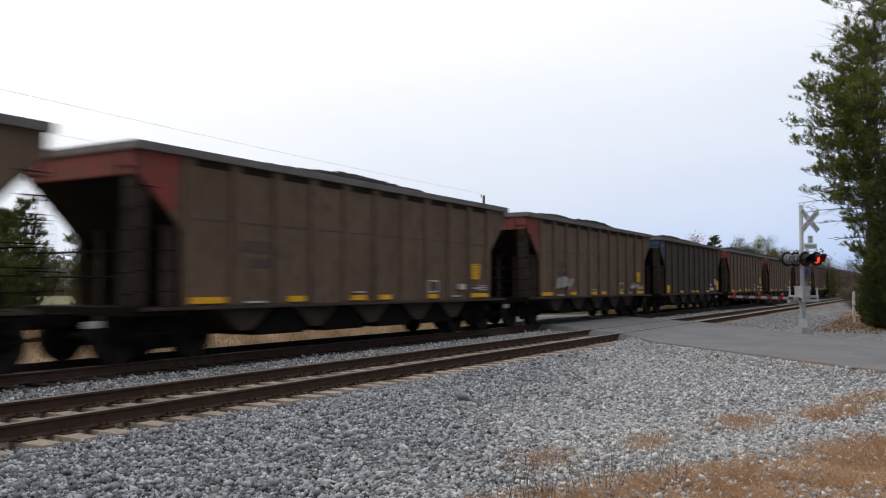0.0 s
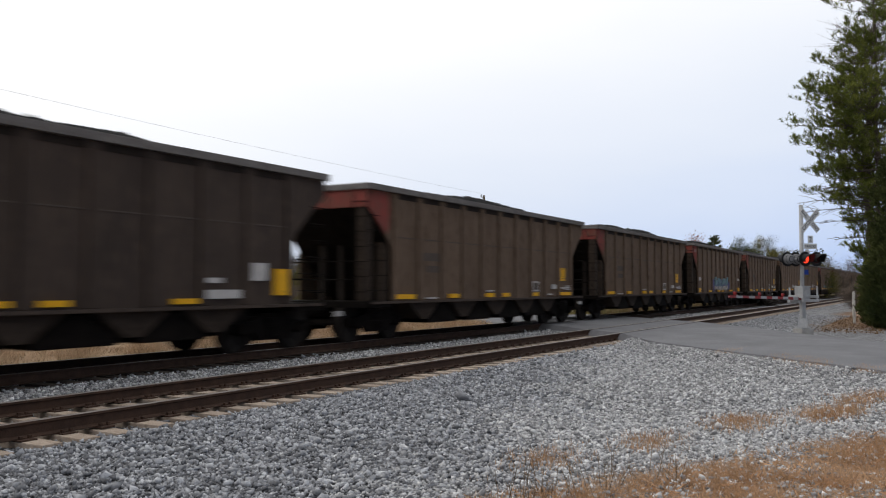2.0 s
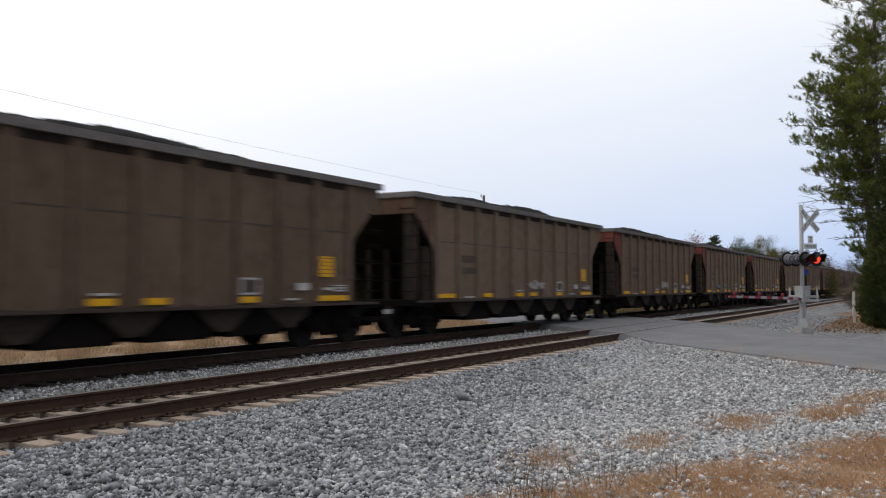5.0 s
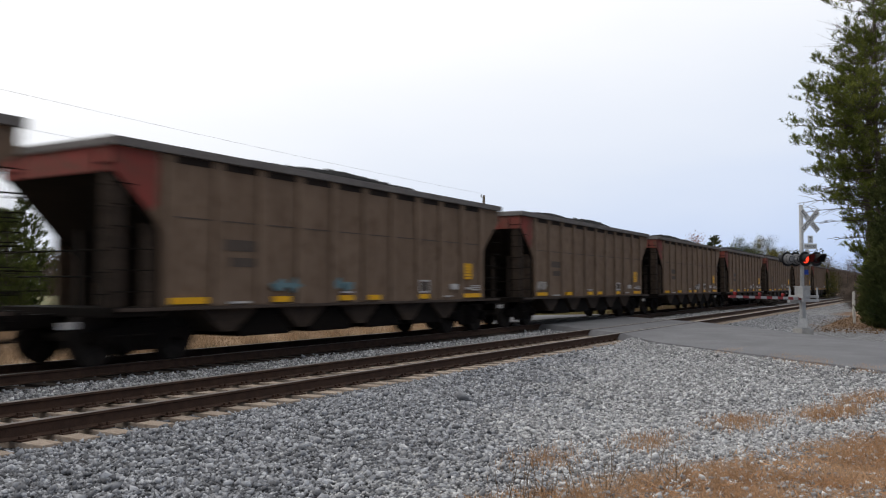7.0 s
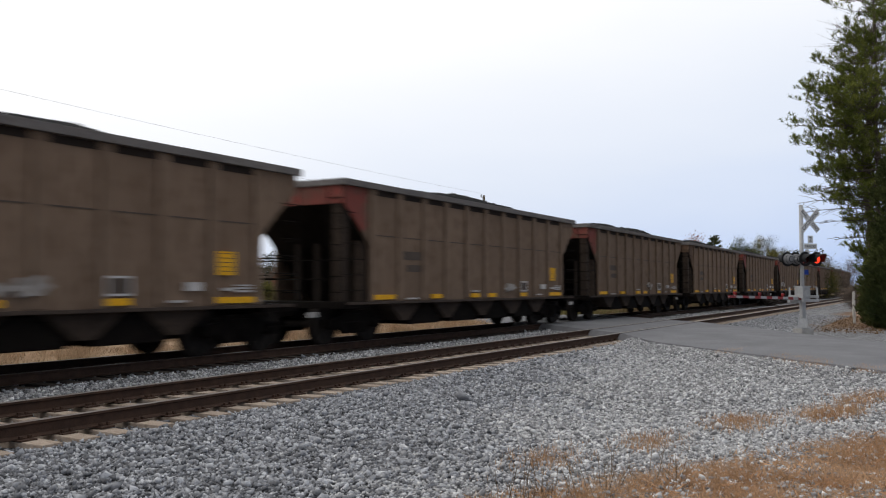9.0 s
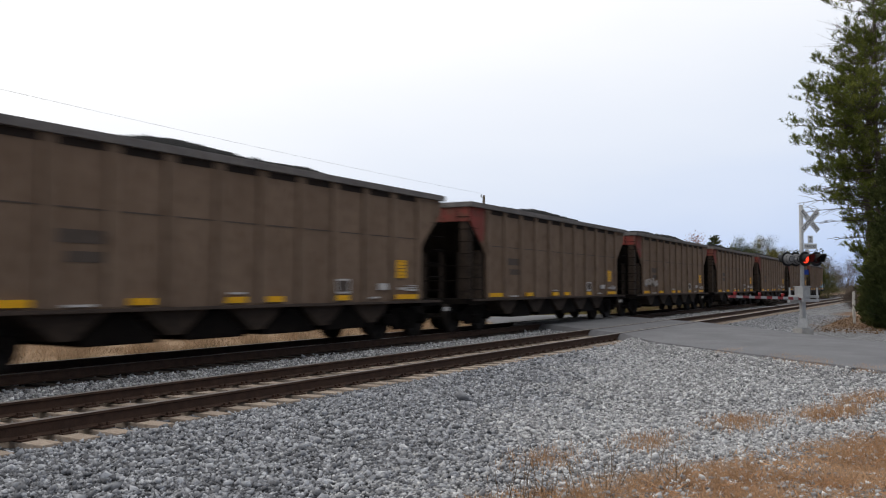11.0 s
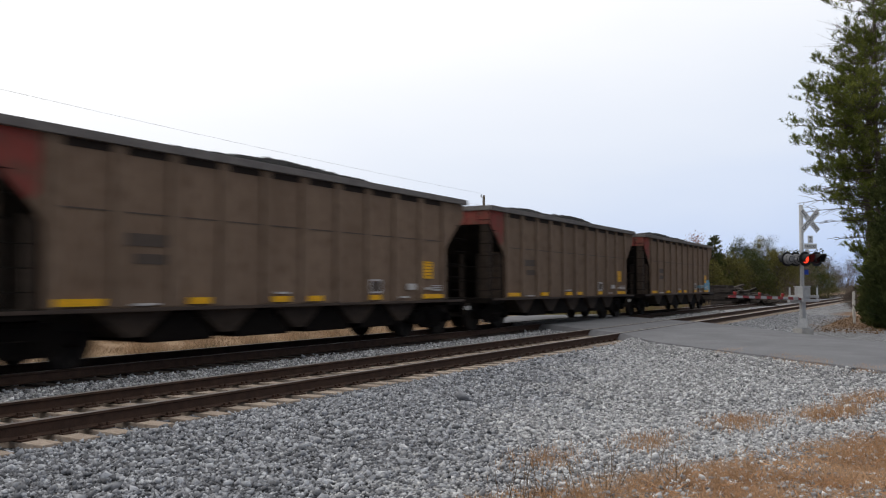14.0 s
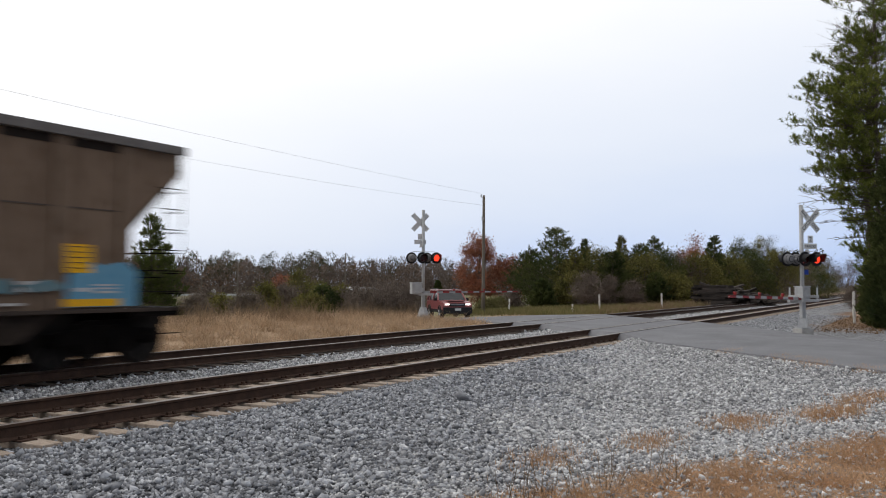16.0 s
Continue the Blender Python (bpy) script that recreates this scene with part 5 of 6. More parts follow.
def limb(segs, pts, r0, r1):
    k = len(pts) - 1
    for j in range(k):
        segs.append((tuple(pts[j]), tuple(pts[j + 1]), max(r0 + (r1 - r0) * j / k, 0.004), max(r0 + (r1 - r0) * (j + 1) / k, 0.003)))


def tree(name, x, y, z, label, group):
    return thing(name, pose(x, y, z), label, "tree" if "tree" in name or "pine" in name else "shrub", group)


OPEN_SIDE = math.atan2(0.8634, -0.5045)            # towards the light over the tracks


def make_pine(x, y, h, reach, label, seed, tufts=1.0, z=None, name="pine_tree", trunk_r=0.17, open_side=0.0, needle=0.17, each=30, dead=(), uneven=0.45):
    """reach: rows of height and branch length; open_side: the share of branches that grow to the open side."""
    rng = np.random.default_rng(seed)
    tr = tree(name, x, y, gz(x, y) - 0.05 if z is None else z, label, "pines")
    hs, ls = [q[0] for q in reach], [q[1] for q in reach]
    bm = bmesh.new()
    tube(bm, [(rng.normal(0, 0.03), rng.normal(0, 0.03), h * k / 12) for k in range(13)], [trunk_r * (1 - k / 12) + 0.015 for k in range(13)], 10)
    part("trunk", bm, M["bark"], tr, "straight grey-brown trunk")
    segs, tips, dirs = [], [], []
    zb = hs[0]
    while zb < h - 0.15:
        for k in range(rng.integers(4, 7) if zb < 0.6 * h else rng.integers(2, 5)):
            a = rng.uniform(0, math.tau)
            if rng.uniform() < open_side:
                a = OPEN_SIDE + rng.normal(0, 0.55)
            Lb = np.interp(zb, hs, ls) * rng.uniform(uneven, 1.06)
            rise, droop = rng.uniform(0.05, 0.42), rng.uniform(-0.25, 0.0)
            bare = zb < 5.8 and rng.uniform() < 0.25 and open_side > 0
            ca, sa = math.cos(a), math.sin(a)
            bend = rng.normal(0, 0.12)
            pts = [Vector((ca * Lb * f - sa * bend * Lb * f * f, sa * Lb * f + ca * bend * Lb * f * f, zb + Lb * (droop * f + rise * f * f))) for f in (0, 0.25, 0.5, 0.75, 1.0)]
            limb(segs, pts, 0.008 + 0.008 * Lb, 0.005)
            for j in range(max(3, int(Lb * 4.2))):
                f = 0.22 + 0.78 * rng.uniform(0, 1) ** 0.8
                base = pts[min(3, int(f * 4))].lerp(pts[min(4, int(f * 4) + 1)], (f * 4) % 1.0)
                b_ = a + rng.choice((-1, 1)) * rng.uniform(0.4, 1.1)
                l2 = (0.25 + 0.22 * Lb) * rng.uniform(0.5, 1.1) * (1.15 - 0.5 * f)
                end = base + Vector((math.cos(b_) * l2, math.sin(b_) * l2, l2 * rng.uniform(0.1, 0.9)))
                limb(segs, [base, base.lerp(end, 0.5) - Vector((0, 0, 0.08 * l2)), end], 0.010, 0.004)
                for q in range(0 if bare else max(1, int(2.2 * tufts + rng.uniform(0, 1)))):
                    g = rng.uniform(0.45, 1.0) if q else 1.0
                    o = Vector((rng.normal(0, 1), rng.normal(0, 1), rng.uniform(0.2, 1.6)))
                    t = base.lerp(end, g) + o * 0.10
                    segs.append((tuple(base.lerp(end, g)), tuple(t), 0.005, 0.004))
                    tips.append(t)
                    dirs.append((Vector((math.cos(b_), math.sin(b_), 0.9)) + o * 0.5).normalized())
        zb += rng.uniform(0.16, 0.36) * max(0.6, h / 14)
    for zb, a, Lb in dead:
        a = OPEN_SIDE + radians(a)
        main = [Vector((math.cos(a) * Lb * f, math.sin(a) * Lb * f, zb + Lb * (0.16 * f - 0.18 * f * f))) for f in (0, 0.25, 0.5, 0.75, 1.0)]
        limb(segs, main, 0.032, 0.008)
        for j in range(9):
            f = rng.uniform(0.35, 0.98)
            p = main[int(f * 4)].lerp(main[min(4, int(f * 4) + 1)], (f * 4) % 1)
            q = a + rng.choice((-1, 1)) * rng.uniform(0.3, 0.9)
            l2 = Lb * rng.uniform(0.12, 0.32)
            e_ = p + Vector((math.cos(q) * l2, math.sin(q) * l2, l2 * rng.uniform(-0.5, 0.4)))
            limb(segs, [p, p.lerp(e_, 0.5) + Vector((0, 0, 0.04)), e_], 0.012, 0.005)
    V, F = sticks(segs, 3)
    tagged(arrays("bough", V, F, M["bark"], tr), "thin grey boughs", kind="stuff")
    V, F = tuft_cloud(rng, np.array(tips), np.array(dirs), each, needle, 0.0085)
    tagged(arrays("crown", V, F, M["young_pine" if name == "young_pine" else "pine"], tr), "tufted green needles", kind="stuff")
    return tr


def make_cedar(x, y, h, r, label, seed, leaf="cedar", n=11000, z=None, name="cedar_tree", size=0.10):
    rng = np.random.default_rng(seed)
    tr = tree(name, x, y, gz(x, y) - 0.05 if z is None else z, label, "roadside trees")
    bm = bmesh.new()
    tube(bm, [(0, 0, h * k / 6) for k in range(7)], [0.12 * (1 - k / 6) + 0.01 for k in range(7)], 8)
    part("trunk", bm, M["bark"], tr)
    nb = 320
    ba, bz = rng.uniform(0, math.tau, nb), rng.uniform(0.02, 0.985, nb) ** 1.05
    wave = 1 + 0.14 * np.sin(ba * 2 + bz * 7 + seed) + 0.10 * np.sin(ba * 4 - bz * 15 + 2 * seed)
    br = r * (1 - bz) ** 0.72 * np.clip(0.75 + bz * 2.2, 0, 1) * wave * rng.uniform(0.55, 1.12, nb) + 0.06
    rise = rng.uniform(0.35, 0.95, nb)
    segs = []
    for k in range(nb):
        limb(segs, [(0, 0, h * bz[k]), (math.cos(ba[k]) * br[k], math.sin(ba[k]) * br[k], h * bz[k] * 0.98 + br[k] * rise[k] * 0.7)], 0.02, 0.004)
    V, F = sticks(segs, 3)
    tagged(arrays("bough", V, F, M["bark"], tr), kind="stuff")
    n = int(n * 1.6)
    pick = rng.choice(nb, n, p=(br + 0.12) / (br + 0.12).sum())
    f = rng.uniform(0.08, 1.0, n) ** 0.6
    sp = 0.04 + 0.10 * br[pick] * (1.1 - f)
    out = np.stack([np.cos(ba[pick]), np.sin(ba[pick]), rise[pick] * 0.9], 1)
    P = np.stack([out[:, 0] * br[pick] * f, out[:, 1] * br[pick] * f, h * bz[pick] * 0.98 + br[pick] * f * rise[pick] * 0.7], 1) + rng.normal(0, 1, (n, 3)) * sp[:, None]
    P[:, 2] = np.clip(P[:, 2], 0.03, None)
    V, F = spray_cloud(rng, P, out, size * 1.5)
    tagged(arrays("crown", V, F, M[leaf], tr), "uneven foliage", kind="stuff")
    return tr


def make_broadleaf(x, y, h, r, label, seed, leaf="russet", n=9000, z=None, name="broadleaf_tree", low=0.2, size=0.085, fill=0.42):
    """Rounded crown of clumps on limbs; bare ones are all twigs."""
    rng = np.random.default_rng(seed)
    tr = tree(name, x, y, gz(x, y) - 0.05 if z is None else z, label, "roadside trees")
    bm = bmesh.new()
    tube(bm, [(rng.normal(0, .05), rng.normal(0, .05), h * 0.75 * k / 5) for k in range(6)], [(0.04 + 0.012 * h) * (1 - k / 6) + 0.01 for k in range(6)], 8)
    part("trunk", bm, M["twig"] if leaf == "twig" else M["bark"], tr)
    m = 60
    u = rng.normal(0, 1, (m, 3))
    u /= np.linalg.norm(u, axis=1)[:, None]
    c = u * rng.uniform(0.3, 1.0, (m, 1)) ** 0.5 * np.array([r, r, h * (1 - low) / 2]) + np.array([0, 0, h * (1 + low) / 2])
    c[:, :2] *= np.clip(1.25 - c[:, 2:] / h * 0.7, 0.3, 1)
    segs = []
    for q in c:
        zb = max(0.1, q[2] * rng.uniform(0.3, 0.65))
        mid = Vector((q[0] * 0.45, q[1] * 0.45, (zb + q[2]) / 2))
        limb(segs, [Vector((0, 0, zb)), mid, Vector(q)], 0.025, 0.007)
        for j in range(32 if leaf == "twig" else 7):
            s0 = mid.lerp(Vector(q), rng.uniform(0.2, 1))
            s1 = s0 + Vector((rng.normal(0, 1), rng.normal(0, 1), abs(rng.normal(0.5, 0.8)))) * 0.17 * (r + 0.4)
            segs.append((tuple(s0), tuple(s1), 0.008, 0.003))
    V, F = sticks(segs, 3)
    tagged(arrays("bough", V, F, M["twig"] if leaf == "twig" else M["bark"], tr), kind="stuff")
    n = n // 2 if leaf == "twig" else int(n * 1.5)
    pick = rng.integers(0, m, n)
    P = c[pick] + rng.normal(0, 1, (n, 3)) * (0.30 * r * fill + 0.06) * np.array([1, 1, 0.9])
    P[:, 2] = np.clip(P[:, 2], 0.03, None)
    V, F = tri_cloud(rng, P, 0.022 if leaf == "twig" else size * 0.8, 9.0 if leaf == "twig" else 1.4)
    tagged(arrays("crown", V, F, M[leaf], tr), "uneven foliage", kind="stuff")
    return tr


def grass(rng, x, y, z, h, w, bend=0.32):
    n = len(x)
    a = rng.uniform(0, math.tau, n)
    lean = rng.normal(0, bend, (n, 2)) * h[:, None]
    b0 = np.stack([x - np.cos(a) * w, y - np.sin(a) * w, z], 1)
    b1 = np.stack([x + np.cos(a) * w, y + np.sin(a) * w, z], 1)
    tp = np.stack([x + lean[:, 0], y + lean[:, 1], z + h], 1)
    return np.stack([b0, b1, tp], 1).reshape(-1, 3), np.arange(3 * n).reshape(-1, 3)


def make_grass():
    rng = np.random.default_rng(31)
    # verge in front, matted straw
    n = 130000
    x, y = rng.uniform(4.6, 13.5, n), rng.uniform(-1.0, 3.4, n)
    edge = (x - 5.9) * 0.5 + (y - 2.85) + rng.normal(0, 0.15, n)
    lump = np.array([noise.noise(Vector((a * 1.3, b * 1.3, 0))) for a, b in zip(x, y)])
    k = (edge + lump * 0.5 < 0.1) & (lump + rng.normal(0, 0.12, n) > -0.12)
    x, y = x[k], y[k]
    h = rng.uniform(0.03, 0.10, len(x)) * (1 + 0.7 * (rng.uniform(0, 1, len(x)) < 0.06))
    V, F = grass(rng, x, y, ground_z(x, y) - 0.01, h, 0.0035, 0.7)
    tagged(arrays("verge_grass", V, F, M["straw"]), "matted dry straw grass at the gravel's edge", "grass", kind="stuff")
    n = 30000
    x, y = rng.uniform(4.6, 13.0, n), rng.uniform(-1.0, 3.2, n)
    k = (x - 5.9) * 0.5 + (y - 2.85) + rng.normal(0, 0.2, n) < 0
    P = np.stack([x[k], y[k], ground_z(x[k], y[k]) + rng.uniform(0.0, 0.035, k.sum())], 1)
    V, F = tri_cloud(rng, P, 0.011, 7.0)
    tagged(arrays("straw_litter", V, F, M["straw"]), "broken straw lying flat at the verge", "straw", kind="stuff")
    # loose tufts on the gravel and along the lane
    cx = np.array([10.8, 10.5, 12.1, 12.6, 11.7, 14.3, 13.6, 18.4, 18.9, 19.3, 17.6, 7.4, 8.8, 20.3])
    cy = np.array([1.93, 2.1, 1.15, 1.0, 1.3, 0.7, 0.95, 2.0, 2.3, 2.7, 1.0, 3.2, 2.6, 4.0])
    n = 9000
    p = rng.integers(0, len(cx), n)
    x, y = cx[p] + rng.normal(0, 0.33, n), cy[p] + rng.normal(0, 0.17, n)
    V, F = grass(rng, x, y, ground_z(x, y), rng.uniform(0.03, 0.11, n), 0.005)
    tagged(arrays("straw_tufts", V, F, M["straw"]), "sparse straw tufts on gravel", "grass", kind="stuff")
    # bare upright stalks near the verge
    n = 46
    bm = bmesh.new()
    for j in range(n):
        f = rng.uniform(0, 1)
        px, py = 5.7 + 1.6 * f + rng.normal(0, 0.15), 2.75 - 0.75 * f + rng.normal(0, 0.12)
        hh = rng.uniform(0.12, 0.36)
        a = Vector((px, py, gz(px, py) - 0.02))
        b = a + Vector((rng.normal(0, 0.05), rng.normal(0, 0.05), hh))
        rod(bm, a, b, 0.0028, 0.0015, n=4, caps=False)
        for q in range(3):
            s = a.lerp(b, rng.uniform(0.5, 1.0))
            rod(bm, s, s + Vector((rng.normal(0, 0.03), rng.normal(0, 0.03), 0.05)), 0.0016, 0.001, n=3, caps=False)
    tagged(new("weed_stalks", mesh_of("weed_stalks", bm, M["weed"])), "thin dry weed stalks at the verge", "weeds", kind="stuff")
    # dry bank beyond the far track
    n = 95000
    x, y = rng.uniform(8, 40, n), 15.6 + rng.uniform(0, 1, n) ** 1.2 * 10.5
    k = ~on_road(x, y, 0.4)
    x, y = x[k], y[k]
    V, F = grass(rng, x, y, ground_z(x, y) - 0.02, rng.uniform(0.03, 0.20, len(x)) * (0.45 + 1.7 * np.sin(x * 1.7 + np.sin(y * 2.1)) ** 4 + 0.9 * np.sin(x * 0.6 + y * 1.9) ** 6), 0.009, 0.75)
    tagged(arrays("bank_grass", V, F, M["bank"]), "dry golden grass on the railway bank", "grass", kind="stuff")
    # taller brown weeds behind it
    n = 28000
    x, y = rng.uniform(14, 46, n), rng.uniform(19.2, 31, n)
    lump = np.array([noise.noise(Vector((a * 0.35, b * 0.35, 3))) for a, b in zip(x, y)])
    k = ~on_road(x, y, 1.2) & (lump + rng.uniform(-0.2, 0.2, n) > 0.06)
    x, y, lump = x[k], y[k], lump[k]
    V, F = grass(rng, x, y, ground_z(x, y) - 0.02, rng.uniform(0.25, 1.0, len(x)) ** 1.3 * (0.6 + 1.2 * lump), 0.010, 0.45)
    tagged(arrays("tall_weeds", V, F, M["weed"]), "tall dry brown weeds behind the bank", "weeds", kind="stuff")
    # right of the far lane: weeds and green grass below the trees
    n = 42000
    x, y = rng.uniform(44, 80, n), rng.uniform(15.8, 33, n)
    k = ~on_road(x, y, 0.5)
    x, y = x[k], y[k]
    V, F = grass(rng, x, y, ground_z(x, y) - 0.02, rng.uniform(0.15, 0.55, len(x)), 0.02)
    tagged(arrays("roadside_grass", V, F, M["green"]), "dull green and brown roadside grass", "grass", kind="stuff")
    n = 34000
    x, y = rng.uniform(46, 120, n), rng.uniform(15.6, 17.9, n)
    k = np.sin(x * 0.9 + np.sin(x * 2.7)) + 0.7 * np.sin(x * 3.1 + y) + rng.normal(0, 0.5, n) > 0.1
    x, y = x[k], y[k]
    n = len(x)
    V, F = grass(rng, x, y, ground_z(x, y) - 0.02, rng.uniform(0.12, 0.8, n) ** 1.3, 0.014, 0.5)
    tagged(arrays("trackside_weeds", V, F, M["weed"]), "dry brown weeds along the far track", "weeds", kind="stuff")
    # leaf litter under the big pine
    n = 7000
    x, y = rng.uniform(33.0, 52, n), rng.uniform(-2, 4.9, n)
    k = (y < 4.6 - rng.uniform(0, 1.2, n)) & ~on_road(x, y, 0.2)
    x, y = x[k], y[k]
    P = np.stack([x, y, ground_z(x, y) + rng.uniform(0.01, 0.06, len(x))], 1)
    V, F = tri_cloud(rng, P, 0.03, 2.0)
    tagged(arrays("leaf_litter", V, F, M["litter"]), "brown fallen leaves and needles on the ground", "leaves", kind="stuff")


def make_far_woods():
    """Distant woods past the field, one mass of many small crowns."""
    rng = np.random.default_rng(77)
    clouds = {"far": [], "far_pine": []}
    trunks, bare = [], []
    for a in np.linspace(14, 100, 1000):
        az = radians(a + rng.normal(0, 0.4))
        dist = 225 + rng.uniform(0, 70) + (0 if a < 62 else 40)
        if a > 83:
            dist = 150 + rng.uniform(0, 90)
        x, y = math.sin(az) * dist, math.cos(az) * dist
        if y < 24:
            continue
        h = (0.043 * dist + 1.0) * rng.uniform(0.70, 1.08) + 0.6 * math.sin(a * 0.9)
        z0 = gz(x, y)
        pines = 0.50 if a < 52 else 0.12
        kind = rng.uniform(0, 1)
        lean = rng.normal(0, 0.25, 2)
        trunks.append(((x, y, z0), (x + lean[0], y + lean[1], z0 + h * 0.93), 0.17, 0.05))
        if kind < pines:
            n = 340
            t = 0.48 + 0.52 * rng.uniform(0, 1, n) ** 0.9
            r = (0.3 + 2.3 * np.sin(np.pi * np.clip((t - 0.42) / 0.62, 0, 1)) ** 0.8) * rng.uniform(0.2, 1.0, n) ** 0.5
            q = rng.uniform(0, math.tau, n)
            clump = 0.35 * np.sin(q * 3 + t * 25 + a)
            P = np.stack([x + np.cos(q) * r, y + np.sin(q) * r, z0 + h * t + clump], 1)
            clouds["far_pine"].append(tri_cloud(rng, P, 0.20, 1.6)[0])
        elif kind < pines + 0.25:
            n = 300
            t = rng.uniform(0.12, 0.95, n)
            r = (0.8 + 2.2 * np.sin(np.pi * t ** 0.8)) * rng.uniform(0.3, 1.0, n) ** 0.5
            q = rng.uniform(0, math.tau, n)
            P = np.stack([x + np.cos(q) * r, y + np.sin(q) * r, z0 + h * 0.92 * t], 1)
            clouds["far"].append(tri_cloud(rng, P, 0.20, 2.0)[0])
        else:
            for k in range(75):
                f = rng.uniform(0.12, 0.9)
                q = rng.uniform(0, math.tau)
                up = h * rng.uniform(0.10, 0.28) * (1.2 - f)
                out = rng.uniform(0.3, 1.6) * (1.15 - 0.6 * f)
                s0 = Vector((x + lean[0] * f + math.cos(q) * out * 0.4, y + lean[1] * f + math.sin(q) * out * 0.4, z0 + h * f))
                bare.append((tuple(s0), tuple(s0 + Vector((math.cos(q) * out, math.sin(q) * out, up))), 0.05, 0.018))
    # brush along the foot of the woods
    n = 210000
    az = np.radians(rng.uniform(14, 100, n))
    dist = np.where(np.degrees(az) > 83, 150, 222) + rng.uniform(0, 40, n)
    P = np.stack([np.sin(az) * dist, np.cos(az) * dist, np.zeros(n)], 1)
    top = 0.040 * dist * (0.80 + 0.16 * np.sin(az * 57) + 0.10 * np.sin(az * 171 + 1) + 0.07 * np.sin(az * 420))
    P[:, 2] = ground_z(P[:, 0], P[:, 1]) + rng.uniform(0, 1, n) ** 1.15 * top
    P = P[P[:, 1] > 24]
    clouds["far"].append(tri_cloud(rng, P[::3], 0.20, 2.2)[0])
    clouds["far_bare"] = [tri_cloud(rng, np.concatenate([P[1::3], P[2::3]]), 0.19, 3.0)[0]]
    for key, lab in (("far_bare", "distant bare grey-brown thicket on the horizon"), ("far", "distant brown autumn trees on the horizon"), ("far_pine", "distant dark pine crowns on the horizon")):
        V = np.concatenate(clouds[key])
        tagged(arrays("distant_woods", V, np.arange(len(V)).reshape(-1, 3), M[key]), lab, "woods", kind="stuff")
    tagged(arrays("distant_trunks", *sticks(trunks, 4), M["twig"]), "thin grey trunks of the distant woods", "woods", kind="stuff")
    tagged(arrays("distant_branches", *sticks(bare, 3), M["far_bare"]), "bare grey branches of the distant woods", "woods", kind="stuff")


# big pine beside the lane
BIG = [(1.6, 0.8), (3.6, 1.3), (4.8, 1.9), (6.0, 2.5), (6.9, 3.1), (7.6, 3.8), (8.4, 3.9), (9.4, 3.2), (10.2, 2.6), (11.2, 2.1), (12.7, 1.9), (15.0, 1.4), (17.5, 0.4)]
big_pine = make_pine(38.95, 1.80, 17.5, BIG, "tall pine with bunched needle tufts beside the gravel", 5, 1.5, trunk_r=0.2, open_side=0.45, each=26,
                     dead=[(5.2, 8, 3.6), (4.9, -14, 2.9), (5.7, 22, 3.0), (3.7, 4, 1.9), (4.4, -4, 2.4)])
make_pine(40.3, 1.3, 15.5, [(3.0, 1.2), (6.0, 2.4), (9.0, 2.6), (12.0, 1.9), (15.4, 0.4)], "slender pine behind the tall pine", 8, 1.4, trunk_r=0.14, open_side=0.3)
# unseen pines added behind the tall pine, along the railway, to shade distant cars
for x, y, turn in ((48, -2.6, 70), (60, -3.0, 200), (74, -3.4, 130), (90, -4.0, 310)):
    copy_thing(big_pine, pose(x, y, gz(x, y) - 0.05, 0, 0, turn))
make_broadleaf(40.6, 2.2, 15.0, 2.4, "bare grey tree with a few brown leaves among the pines", 9, "twig", 1200, low=0.5, fill=0.02)
make_broadleaf(61.0, 2.3, 3.2, 1.6, "yellowing olive bush past the pines", 14, "olive", 7000, name="bush", low=0.05)
make_broadleaf(68.0, 4.6, 1.9, 1.5, "low brown bush beside the track", 15, "twig", 5000, name="bush", low=0.05)

# young pines beyond the bank
YOUNG = lambda h: [(0.25, 0.26 * h), (0.35 * h, 0.24 * h), (0.7 * h, 0.15 * h), (h, 0.03)]
for x, y, h, s in ((20.4, 31.4, 5.6, 21), (18.6, 30.2, 4.8, 22), (24.6, 28.9, 4.9, 24), (25.9, 29.6, 3.9, 25), (21.3, 28.4, 3.2, 26), (17.2, 27.5, 4.4, 27), (23.7, 30.4, 2.9, 28)):
    make_pine(x, y, h, YOUNG(h), "young green pine behind the railway bank", s, 1.3, trunk_r=0.07, name="young_pine", each=26, uneven=0.2)
make_pine(22.9, 30.6, 5.0, [(1.6, 0.5), (2.6, 0.8), (3.4, 1.15), (4.2, 0.8), (5.0, 0.2)], "slim open-crowned pine behind the bank", 23, 0.8, trunk_r=0.08, name="young_pine", each=24, uneven=0.3)

